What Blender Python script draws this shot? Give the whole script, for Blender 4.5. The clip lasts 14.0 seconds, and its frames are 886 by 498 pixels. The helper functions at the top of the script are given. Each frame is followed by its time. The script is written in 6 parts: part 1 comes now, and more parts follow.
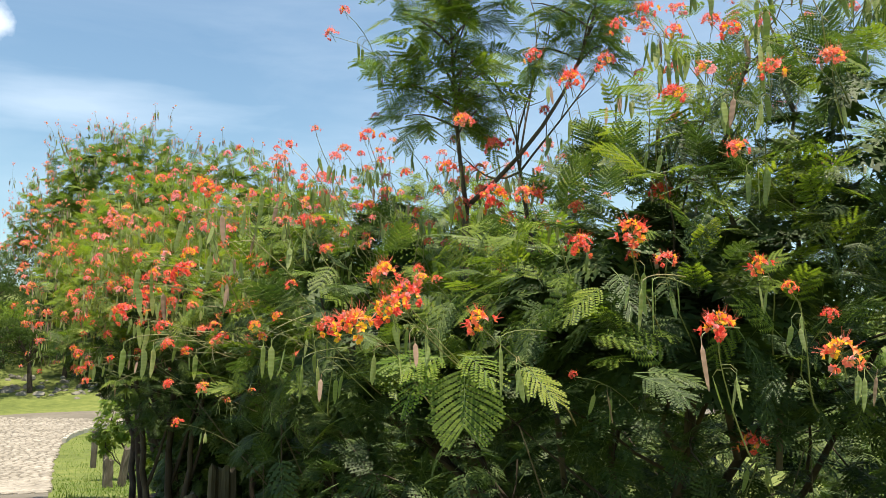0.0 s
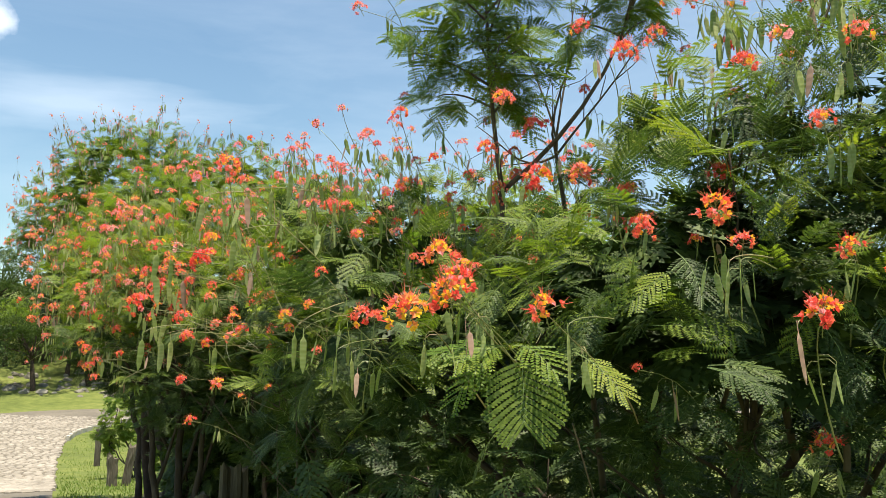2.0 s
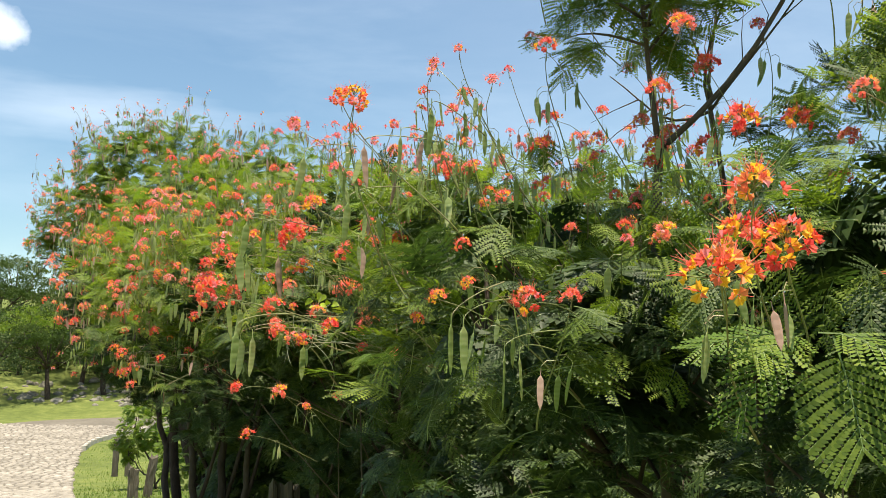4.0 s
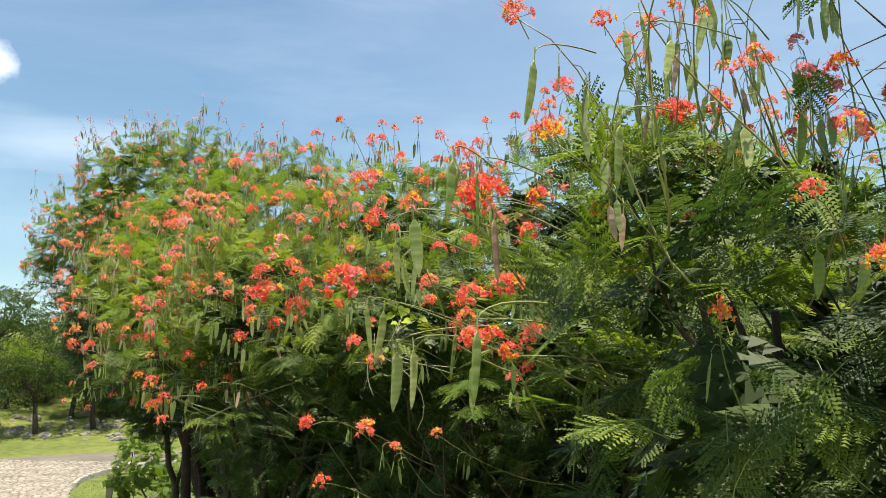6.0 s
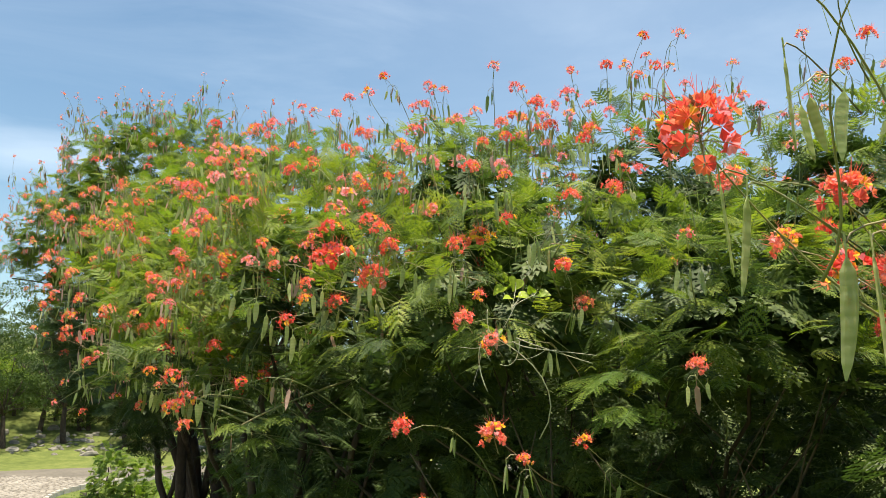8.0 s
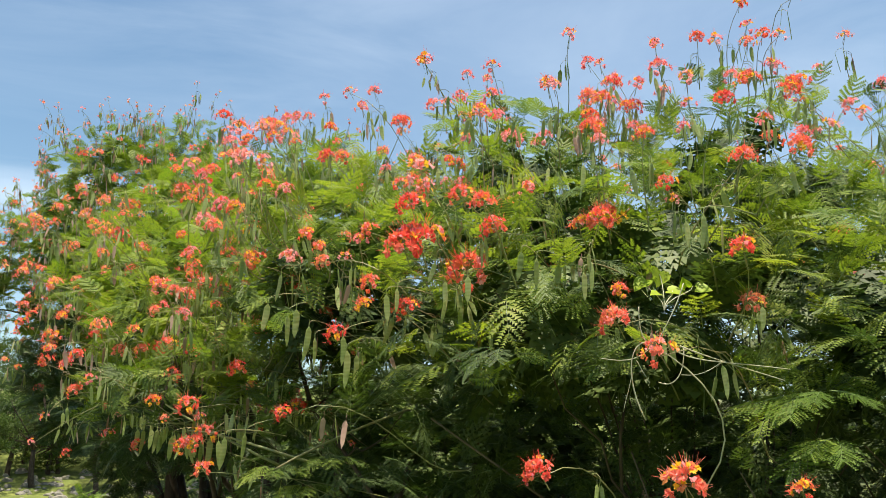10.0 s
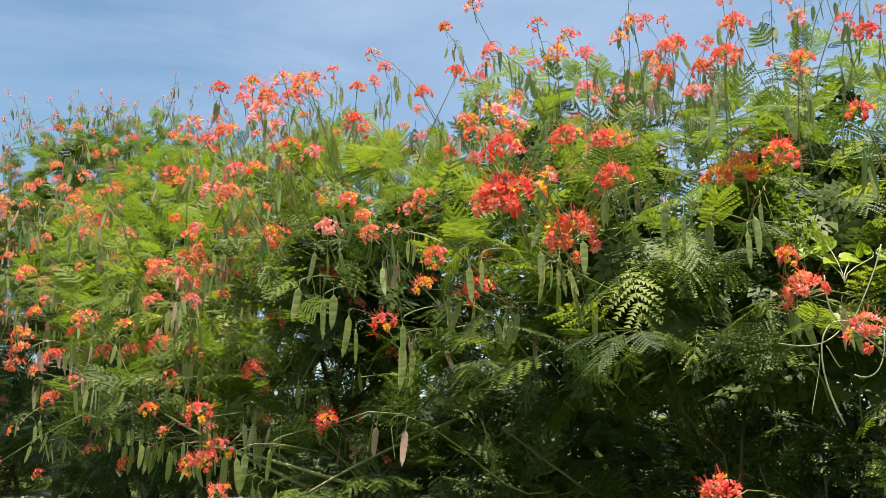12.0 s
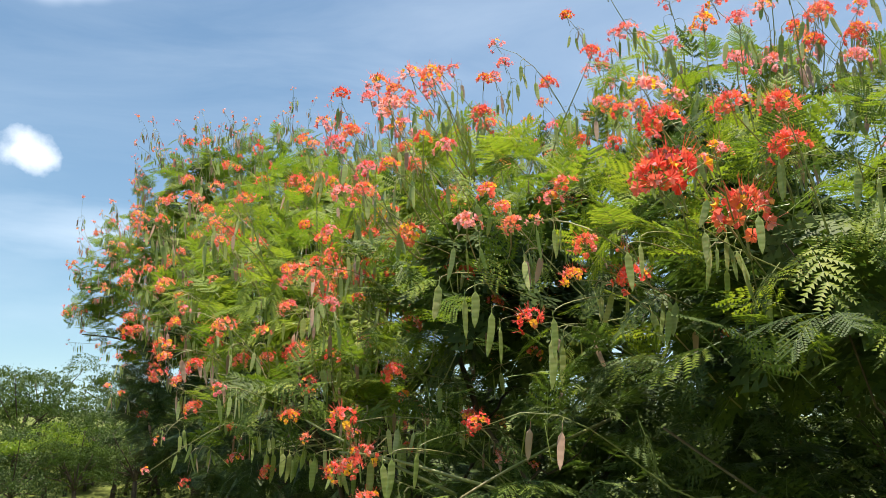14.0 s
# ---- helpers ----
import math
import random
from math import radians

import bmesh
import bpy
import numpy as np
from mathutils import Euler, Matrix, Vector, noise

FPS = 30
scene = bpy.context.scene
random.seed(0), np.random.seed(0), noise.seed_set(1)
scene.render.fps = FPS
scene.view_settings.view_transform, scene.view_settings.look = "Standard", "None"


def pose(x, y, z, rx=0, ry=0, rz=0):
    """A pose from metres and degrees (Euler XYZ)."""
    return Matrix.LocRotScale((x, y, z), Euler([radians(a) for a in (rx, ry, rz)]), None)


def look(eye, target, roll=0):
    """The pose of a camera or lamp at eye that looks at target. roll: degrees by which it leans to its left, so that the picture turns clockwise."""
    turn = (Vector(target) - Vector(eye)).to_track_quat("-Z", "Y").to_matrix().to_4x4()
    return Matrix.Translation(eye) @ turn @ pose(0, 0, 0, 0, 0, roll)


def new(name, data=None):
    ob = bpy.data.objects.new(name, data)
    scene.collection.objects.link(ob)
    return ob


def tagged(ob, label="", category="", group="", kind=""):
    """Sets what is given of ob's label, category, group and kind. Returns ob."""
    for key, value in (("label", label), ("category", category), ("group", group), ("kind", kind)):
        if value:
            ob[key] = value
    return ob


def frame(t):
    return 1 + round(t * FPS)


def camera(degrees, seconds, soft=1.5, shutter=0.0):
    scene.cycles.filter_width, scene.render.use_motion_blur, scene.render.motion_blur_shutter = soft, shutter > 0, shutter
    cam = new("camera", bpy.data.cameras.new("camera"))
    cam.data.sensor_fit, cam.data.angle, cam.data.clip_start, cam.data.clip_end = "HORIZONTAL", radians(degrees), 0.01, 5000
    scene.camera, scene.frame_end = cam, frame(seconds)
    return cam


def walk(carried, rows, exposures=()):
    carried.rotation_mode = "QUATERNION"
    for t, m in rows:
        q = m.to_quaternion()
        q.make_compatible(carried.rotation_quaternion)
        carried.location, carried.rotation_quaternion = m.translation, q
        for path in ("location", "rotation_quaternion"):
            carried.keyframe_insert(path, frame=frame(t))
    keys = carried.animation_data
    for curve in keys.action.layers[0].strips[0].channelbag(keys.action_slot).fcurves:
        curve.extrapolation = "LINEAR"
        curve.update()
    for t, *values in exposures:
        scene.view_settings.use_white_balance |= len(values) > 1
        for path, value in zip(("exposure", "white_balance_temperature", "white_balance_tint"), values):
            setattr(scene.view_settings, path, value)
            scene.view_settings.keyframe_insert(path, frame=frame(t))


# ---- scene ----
cam = camera(52.9, 14.0, soft=0.5)
METRES, EYE, TILT, LEAN, TURN = 5.0, 1.6, 7.5, 0.0, 0.0
ROWS = [
    (0.0, 0.0, 0.0, 0.0, 0.0, 0.0, 0.0),
    (0.5, 0.0031, 0.0011, -0.0014, 0.01, -0.04, -0.06),
    (1.0, 0.0063, 0.005, -0.004, 0.08, -0.06, -0.12),
    (1.5, -0.0038, 0.0203, -0.0081, 0.16, -0.06, -0.1),
    (2.0, -0.0261, 0.0445, -0.0096, 0.14, -0.07, -0.09),
    (4.5, -0.1336, 0.2318, -0.0375, 1.0, 0.67, 0.19),
    (5.0, -0.1552, 0.2803, -0.0439, 1.09, 0.97, 0.06),
    (5.5, -0.1834, 0.3244, -0.0517, 1.02, 1.25, 0.18),
    (6.0, -0.2246, 0.3619, -0.0551, 0.13, 2.38, 0.41),
    (6.5, -0.256, 0.4075, -0.0667, -0.02, 2.41, 0.37),
    (7.0, -0.2789, 0.4617, -0.0769, -1.05, 2.95, -0.01),
    (7.5, -0.3047, 0.51, -0.0854, -1.27, 3.04, -0.2),
    (10.0, -0.4009, 0.7138, -0.1118, -3.05, 5.91, -0.01),
    (10.5, -0.4109, 0.7514, -0.1164, -3.01, 5.92, -0.09),
    (11.0, -0.4163, 0.783, -0.1232, -3.04, 5.91, -0.11),
    (11.5, -0.4283, 0.8077, -0.1231, -4.2, 6.08, -0.24),
    (12.0, -0.451, 0.8266, -0.1241, -5.2, 6.89, 0.2),
    (12.5, -0.4613, 0.8381, -0.1265, 0.96, 7.27, 1.61),
    (13.0, -0.4609, 0.8451, -0.1279, 2.34, 7.41, 1.8),
    (13.5, -0.4622, 0.8495, -0.1281, 2.33, 7.44, 1.78),
    (14.0, -0.4647, 0.8523, -0.1281, 2.38, 7.47, 1.76),
]
walk(cam, [(t, pose(0, 0, EYE, TILT, LEAN, TURN) @ pose(METRES * x, METRES * y, METRES * z, 90 + pitch, roll, yaw)) for t, x, y, z, yaw, pitch, roll in ROWS])

rng = np.random.default_rng(7)

# ---- sky, sun ----
SUN_DIR = Vector((0.07, -0.14, 0.97)).normalized()
sun_el = math.asin(SUN_DIR.z)
sun_az = math.atan2(SUN_DIR.x, SUN_DIR.y)
world = bpy.data.worlds.new("sky")
scene.world = world
world.use_nodes = True


def build_sky():
    nt = world.node_tree
    nt.nodes.clear()
    N = nt.nodes.new
    L = nt.links.new
    out = N("ShaderNodeOutputWorld")
    bg = N("ShaderNodeBackground")
    bg.inputs["Strength"].default_value = 0.070
    sky = N("ShaderNodeTexSky")
    sky.sky_type = "NISHITA"
    sky.sun_disc = False
    sky.sun_elevation = sun_el
    sky.sun_rotation = sun_az
    sky.air_density = 1.2
    sky.dust_density = 0.25
    sky.ozone_density = 0.45
    co = N("ShaderNodeTexCoord")
    # thin high cloud, drawn out sideways
    mp = N("ShaderNodeMapping")
    mp.inputs["Scale"].default_value = (1.6, 1.6, 7.0)
    mp.inputs["Rotation"].default_value = (0.0, 0.12, 0.4)
    L(co.outputs["Generated"], mp.inputs["Vector"])
    n1 = N("ShaderNodeTexNoise")
    n1.inputs["Scale"].default_value = 1.7
    n1.inputs["Detail"].default_value = 7.0
    n1.inputs["Roughness"].default_value = 0.58
    n1.inputs["Distortion"].default_value = 0.5
    L(mp.outputs[0], n1.inputs["Vector"])
    r1 = N("ShaderNodeMapRange")
    r1.inputs["From Min"].default_value = 0.40
    r1.inputs["From Max"].default_value = 0.80
    r1.inputs["To Max"].default_value = 0.13
    L(n1.outputs["Fac"], r1.inputs["Value"])
    mix1 = N("ShaderNodeMix")
    mix1.data_type = "RGBA"
    mix1.inputs["B"].default_value = (8.4, 9.2, 9.8, 1)
    L(r1.outputs[0], mix1.inputs["Factor"])
    tint = N("ShaderNodeMix")
    tint.data_type, tint.blend_type = "RGBA", "MULTIPLY"
    tint.inputs["Factor"].default_value = 1.0
    tint.inputs["B"].default_value = (0.91, 1.01, 1.0, 1)
    L(sky.outputs[0], tint.inputs["A"])
    L(tint.outputs["Result"], mix1.inputs["A"])
    # one small heap cloud low over the trees
    n2 = N("ShaderNodeTexNoise")
    n2.inputs["Scale"].default_value = 19.0
    n2.inputs["Detail"].default_value = 6.0
    L(co.outputs["Generated"], n2.inputs["Vector"])
    sub = N("ShaderNodeVectorMath")
    sub.operation = "SUBTRACT"
    b, e = radians(-28.8), radians(19.2)
    sub.inputs[1].default_value = (math.sin(b) * math.cos(e), math.cos(b) * math.cos(e), math.sin(e))
    L(co.outputs["Generated"], sub.inputs[0])
    sc = N("ShaderNodeVectorMath")
    sc.operation = "MULTIPLY"
    sc.inputs[1].default_value = (1.0, 1.0, 1.5)
    warp = N("ShaderNodeVectorMath")
    warp.operation = "MULTIPLY_ADD"
    warp.inputs[1].default_value = (0.05, 0.05, 0.05)
    n4 = N("ShaderNodeTexNoise")
    n4.inputs["Scale"].default_value = 11.0
    n4.inputs["Detail"].default_value = 3.0
    L(co.outputs["Generated"], n4.inputs["Vector"])
    L(n4.outputs["Color"], warp.inputs[0])
    L(sub.outputs[0], warp.inputs[2])
    shift = N("ShaderNodeVectorMath")
    shift.operation = "SUBTRACT"
    shift.inputs[1].default_value = (0.025, 0.025, 0.025)
    L(warp.outputs[0], shift.inputs[0])
    L(shift.outputs[0], sc.inputs[0])
    ln = N("ShaderNodeVectorMath")
    ln.operation = "LENGTH"
    L(sc.outputs[0], ln.inputs[0])
    ma = N("ShaderNodeMath")
    ma.operation = "MULTIPLY_ADD"
    ma.inputs[1].default_value = -0.085
    L(n2.outputs["Fac"], ma.inputs[0])
    L(ln.outputs["Value"], ma.inputs[2])
    r2 = N("ShaderNodeMapRange")
    r2.inputs["From Min"].default_value = -0.004
    r2.inputs["From Max"].default_value = -0.040
    L(ma.outputs[0], r2.inputs["Value"])
    mix2 = N("ShaderNodeMix")
    mix2.data_type = "RGBA"
    mix2.inputs["B"].default_value = (12.0, 12.2, 12.4, 1)
    L(r2.outputs[0], mix2.inputs["Factor"])
    L(mix1.outputs["Result"], mix2.inputs["A"])
    # a faint low streak beside it
    b, e = radians(-23.0), radians(15.6)
    far = N("ShaderNodeVectorMath")
    far.operation = "SUBTRACT"
    far.inputs[1].default_value = (math.sin(b) * math.cos(e), math.cos(b) * math.cos(e), math.sin(e))
    L(co.outputs["Generated"], far.inputs[0])
    wide = N("ShaderNodeVectorMath")
    wide.operation = "MULTIPLY"
    wide.inputs[1].default_value = (1.0, 1.0, 6.0)
    L(far.outputs[0], wide.inputs[0])
    ln3 = N("ShaderNodeVectorMath")
    ln3.operation = "LENGTH"
    L(wide.outputs[0], ln3.inputs[0])
    n3 = N("ShaderNodeTexNoise")
    n3.inputs["Scale"].default_value = 9.0
    n3.inputs["Detail"].default_value = 5.0
    L(wide.outputs[0], n3.inputs["Vector"])
    ma3 = N("ShaderNodeMath")
    ma3.operation = "MULTIPLY_ADD"
    ma3.inputs[1].default_value = -0.20
    L(n3.outputs["Fac"], ma3.inputs[0])
    L(ln3.outputs["Value"], ma3.inputs[2])
    r3 = N("ShaderNodeMapRange")
    r3.inputs["From Min"].default_value = 0.10
    r3.inputs["From Max"].default_value = -0.08
    r3.inputs["To Max"].default_value = 0.24
    L(ma3.outputs[0], r3.inputs["Value"])
    mix3 = N("ShaderNodeMix")
    mix3.data_type = "RGBA"
    mix3.inputs["B"].default_value = (10.6, 11.2, 11.8, 1)
    L(r3.outputs[0], mix3.inputs["Factor"])
    L(mix2.outputs["Result"], mix3.inputs["A"])
    # a broad thin veil, and the edge of another cloud higher up
    last = mix3
    for bearing, rise, stretch, near, reach, most in ((14.0, 27.0, 1.0, 0.10, 0.55, 0.09), (-29.0, 30.6, 2.2, 0.02, 0.09, 0.8)):
        b, e = radians(bearing), radians(rise)
        away = N("ShaderNodeVectorMath")
        away.operation = "SUBTRACT"
        away.inputs[1].default_value = (math.sin(b) * math.cos(e), math.cos(b) * math.cos(e), math.sin(e))
        L(co.outputs["Generated"], away.inputs[0])
        flat = N("ShaderNodeVectorMath")
        flat.operation = "MULTIPLY"
        flat.inputs[1].default_value = (1.0, 1.0, stretch)
        L(away.outputs[0], flat.inputs[0])
        dist = N("ShaderNodeVectorMath")
        dist.operation = "LENGTH"
        L(flat.outputs[0], dist.inputs[0])
        rough = N("ShaderNodeMath")
        rough.operation = "MULTIPLY_ADD"
        rough.inputs[1].default_value = -reach * 0.9
        L(n1.outputs["Fac"] if most < 0.5 else n4.outputs["Fac"], rough.inputs[0])
        L(dist.outputs["Value"], rough.inputs[2])
        fade = N("ShaderNodeMapRange")
        fade.interpolation_type = "SMOOTHSTEP"
        fade.inputs["From Min"].default_value = reach * 0.55
        fade.inputs["From Max"].default_value = near - reach * 0.45
        fade.inputs["To Max"].default_value = most
        L(rough.outputs[0], fade.inputs["Value"])
        over = N("ShaderNodeMix")
        over.data_type = "RGBA"
        over.inputs["B"].default_value = (10.6, 11.2, 12.0, 1)
        L(fade.outputs[0], over.inputs["Factor"])
        L(last.outputs["Result"], over.inputs["A"])
        last = over
    L(last.outputs["Result"], bg.inputs["Color"])
    L(bg.outputs[0], out.inputs["Surface"])


build_sky()
scene.view_settings.exposure = 1.14
sun_data = bpy.data.lights.new("sun", "SUN")
sun_data.energy = 5.0
sun_data.angle = radians(0.53)
sun_data.color = (1.0, 0.90, 0.72)
sun = new("sun", sun_data)
sun.matrix_world = look(SUN_DIR * 50, (0, 0, 0))


# ---- materials ----
def ramp(nt, stops):
    r = nt.nodes.new("ShaderNodeValToRGB")
    els = r.color_ramp.elements
    while len(els) < len(stops):
        els.new(0.5)
    for e, (p, c) in zip(els, stops):
        e.position, e.color = p, (*c, 1)
    return r


def base_material(name, rough=0.6, metal=0.0):
    m = bpy.data.materials.new(name)
    m.use_nodes = True
    b = m.node_tree.nodes["Principled BSDF"]
    b.inputs["Roughness"].default_value = rough
    b.inputs["Metallic"].default_value = metal
    return m, m.node_tree, b


def leafy(name, stops, rough=0.42, through_light=0.35, glow=(1.25, 1.35, 0.5), patch=2.2, spec=0.45):
    """Thin living tissue: colour by piece and by place, light coming through."""
    m, nt, b = base_material(name, rough)
    N, L = nt.nodes.new, nt.links.new
    geo = N("ShaderNodeNewGeometry")
    info = N("ShaderNodeObjectInfo")
    co = N("ShaderNodeTexCoord")
    no = N("ShaderNodeTexNoise")
    no.inputs["Scale"].default_value = patch
    no.inputs["Detail"].default_value = 2.0
    L(geo.outputs["Position"], no.inputs["Vector"])
    a1 = N("ShaderNodeMath")
    a1.operation = "MULTIPLY_ADD"
    a1.inputs[1].default_value = 0.30
    L(geo.outputs["Random Per Island"], a1.inputs[0])
    a2 = N("ShaderNodeMath")
    a2.operation = "MULTIPLY_ADD"
    a2.inputs[1].default_value = 0.30
    L(info.outputs["Random"], a2.inputs[0])
    L(no.outputs["Fac"], a2.inputs[2])
    L(a2.outputs[0], a1.inputs[2])
    s = N("ShaderNodeMapRange")
    s.inputs["From Min"].default_value = 0.35
    s.inputs["From Max"].default_value = 1.1
    L(a1.outputs[0], s.inputs["Value"])
    r = ramp(nt, stops)
    L(s.outputs[0], r.inputs[0])
    fine = N("ShaderNodeTexNoise")
    fine.inputs["Scale"].default_value = 240.0
    L(geo.outputs["Position"], fine.inputs["Vector"])
    bump = N("ShaderNodeBump")
    bump.inputs["Strength"].default_value = 0.25
    bump.inputs["Distance"].default_value = 0.002
    L(fine.outputs["Fac"], bump.inputs["Height"])
    L(bump.outputs[0], b.inputs["Normal"])
    L(r.outputs[0], b.inputs["Base Color"])
    b.inputs["Specular IOR Level"].default_value = spec
    tr = N("ShaderNodeBsdfTranslucent")
    mul = N("ShaderNodeMix")
    mul.data_type = "RGBA"
    mul.blend_type = "MULTIPLY"
    mul.inputs["Factor"].default_value = 1.0
    mul.inputs["B"].default_value = (*glow, 1)
    L(r.outputs[0], mul.inputs["A"])
    L(mul.outputs["Result"], tr.inputs["Color"])
    mx = N("ShaderNodeMixShader")
    mx.inputs[0].default_value = through_light
    L(b.outputs[0], mx.inputs[1])
    L(tr.outputs[0], mx.inputs[2])
    L(mx.outputs[0], nt.nodes["Material Output"].inputs["Surface"])
    return m


def grainy(name, stops, scale=8.0, rough=0.85, bump_d=0.01, bump_s=0.6, stretch=(1, 1, 1), spec=0.3):
    """Bark, stone, soil: broad and fine variation with relief."""
    m, nt, b = base_material(name, rough)
    N, L = nt.nodes.new, nt.links.new
    geo = N("ShaderNodeNewGeometry")
    info = N("ShaderNodeObjectInfo")
    mp = N("ShaderNodeMapping")
    mp.inputs["Scale"].default_value = stretch
    L(geo.outputs["Position"], mp.inputs["Vector"])
    n1 = N("ShaderNodeTexNoise")
    n1.inputs["Scale"].default_value = scale
    n1.inputs["Detail"].default_value = 8.0
    n1.inputs["Roughness"].default_value = 0.65
    L(mp.outputs[0], n1.inputs["Vector"])
    n2 = N("ShaderNodeTexNoise")
    n2.inputs["Scale"].default_value = scale * 0.13
    L(geo.outputs["Position"], n2.inputs["Vector"])
    a = N("ShaderNodeMath")
    a.operation = "MULTIPLY_ADD"
    a.inputs[1].default_value = 0.7
    L(n2.outputs["Fac"], a.inputs[0])
    L(n1.outputs["Fac"], a.inputs[2])
    a3 = N("ShaderNodeMath")
    a3.operation = "MULTIPLY_ADD"
    a3.inputs[1].default_value = 0.25
    L(geo.outputs["Random Per Island"], a3.inputs[0])
    L(a.outputs[0], a3.inputs[2])
    s = N("ShaderNodeMapRange")
    s.inputs["From Min"].default_value = 0.55
    s.inputs["From Max"].default_value = 1.35
    L(a3.outputs[0], s.inputs["Value"])
    r = ramp(nt, stops)
    L(s.outputs[0], r.inputs[0])
    L(r.outputs[0], b.inputs["Base Color"])
    bump = N("ShaderNodeBump")
    bump.inputs["Strength"].default_value = bump_s
    bump.inputs["Distance"].default_value = bump_d
    L(n1.outputs["Fac"], bump.inputs["Height"])
    L(bump.outputs[0], b.inputs["Normal"])
    b.inputs["Specular IOR Level"].default_value = spec
    return m


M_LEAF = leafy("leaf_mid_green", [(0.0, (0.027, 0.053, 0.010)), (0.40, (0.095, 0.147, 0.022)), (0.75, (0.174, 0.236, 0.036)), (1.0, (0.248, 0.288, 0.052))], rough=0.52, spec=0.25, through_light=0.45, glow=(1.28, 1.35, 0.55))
# The leaf green again, darkened for shaded growth and yellowed for sunlit tops.
M_LEAF_DARK = leafy("leaf_deep_green_and_shade", [(0.0, (0.017, 0.030, 0.010)), (0.5, (0.047, 0.079, 0.023)), (1.0, (0.116, 0.158, 0.037))], rough=0.56, through_light=0.30, spec=0.32, glow=(1.1, 1.3, 0.65))
M_LEAF_LIGHT = leafy("leaf_yellow_green_and_sunlit", [(0.0, (0.052, 0.102, 0.016)), (0.5, (0.108, 0.180, 0.026)), (1.0, (0.205, 0.262, 0.042))], rough=0.5, through_light=0.45, spec=0.2, glow=(1.25, 1.35, 0.5))
M_LEAF_FAR = leafy("leaf_hillside", [(0.0, (0.020, 0.042, 0.013)), (0.5, (0.055, 0.088, 0.022)), (1.0, (0.125, 0.155, 0.038))], rough=0.65, patch=0.25, spec=0.12)
M_RACHIS = leafy("leaf_stalk_green", [(0.0, (0.10, 0.17, 0.05)), (1.0, (0.22, 0.28, 0.10))], through_light=0.1)
M_STALK = leafy("flower_stalk_pale_green", [(0.0, (0.12, 0.14, 0.05)), (0.6, (0.22, 0.24, 0.095)), (1.0, (0.28, 0.21, 0.12))], through_light=0.05, patch=4.0)
M_POD = leafy("pod_green", [(0.0, (0.22, 0.29, 0.09)), (0.6, (0.38, 0.44, 0.18)), (1.0, (0.54, 0.54, 0.30))], through_light=0.45, patch=14.0, glow=(1.2, 1.25, 0.6))
M_POD_BROWN = leafy("pod_ripe_brown", [(0.0, (0.26, 0.15, 0.11)), (1.0, (0.50, 0.34, 0.26))], through_light=0.15, glow=(1.2, 0.9, 0.7), patch=14.0)
M_RED = leafy("petal_red", [(0.0, (0.68, 0.042, 0.045)), (0.5, (0.84, 0.135, 0.10)), (1.0, (0.89, 0.31, 0.22))], rough=0.65, through_light=0.4, glow=(1.1, 1.0, 1.0), patch=9.0, spec=0.15)
M_ORANGE = leafy("petal_orange", [(0.0, (0.80, 0.13, 0.08)), (0.5, (0.86, 0.25, 0.12)), (1.0, (0.90, 0.44, 0.19))], rough=0.65, through_light=0.4, glow=(1.05, 1.0, 0.9), patch=9.0, spec=0.15)
M_YELLOW = leafy("petal_yellow", [(0.0, (0.88, 0.42, 0.05)), (1.0, (0.92, 0.64, 0.06))], rough=0.65, through_light=0.4, glow=(1.0, 1.0, 0.7), patch=9.0, spec=0.15)
M_PINK = leafy("petal_rose", [(0.0, (0.80, 0.17, 0.23)), (1.0, (0.92, 0.50, 0.50))], rough=0.65, through_light=0.45, glow=(1.1, 1.0, 1.05), patch=9.0, spec=0.15)
M_BARK = grainy("bark_grey_brown", [(0.0, (0.022, 0.015, 0.010)), (0.5, (0.05, 0.036, 0.026)), (1.0, (0.115, 0.088, 0.064))], scale=26.0, stretch=(1, 1, 0.35), bump_d=0.012)
M_TWIG = grainy("twig_brown", [(0.0, (0.05, 0.038, 0.026)), (1.0, (0.16, 0.125, 0.085))], scale=30.0, stretch=(1, 1, 0.4), bump_d=0.004)
M_POST = grainy("weathered_post_wood", [(0.0, (0.035, 0.029, 0.021)), (0.5, (0.09, 0.076, 0.055)), (1.0, (0.20, 0.175, 0.13))], scale=16.0, stretch=(4, 4, 0.3), bump_d=0.01)
M_GRASS = grainy("short_grass", [(0.0, (0.055, 0.075, 0.022)), (0.45, (0.11, 0.135, 0.036)), (0.8, (0.17, 0.185, 0.055)), (1.0, (0.23, 0.21, 0.10))], scale=2.2, bump_d=0.04, bump_s=0.8, spec=0.1)
M_BLADE = leafy("grass_blade", [(0.0, (0.06, 0.11, 0.02)), (0.6, (0.13, 0.20, 0.035)), (1.0, (0.24, 0.27, 0.08))], through_light=0.3, patch=0.8, spec=0.2)
M_STONE = grainy("cobble_stone", [(0.0, (0.115, 0.10, 0.082)), (0.5, (0.235, 0.21, 0.175)), (1.0, (0.40, 0.36, 0.31))], scale=7.0, bump_d=0.012)
M_JOINT = grainy("road_grit", [(0.0, (0.075, 0.066, 0.053)), (1.0, (0.17, 0.15, 0.12))], scale=5.0, bump_d=0.01)
M_ROCK = grainy("bank_rock", [(0.0, (0.06, 0.055, 0.045)), (0.5, (0.13, 0.12, 0.10)), (1.0, (0.27, 0.25, 0.21))], scale=3.0, bump_d=0.05)
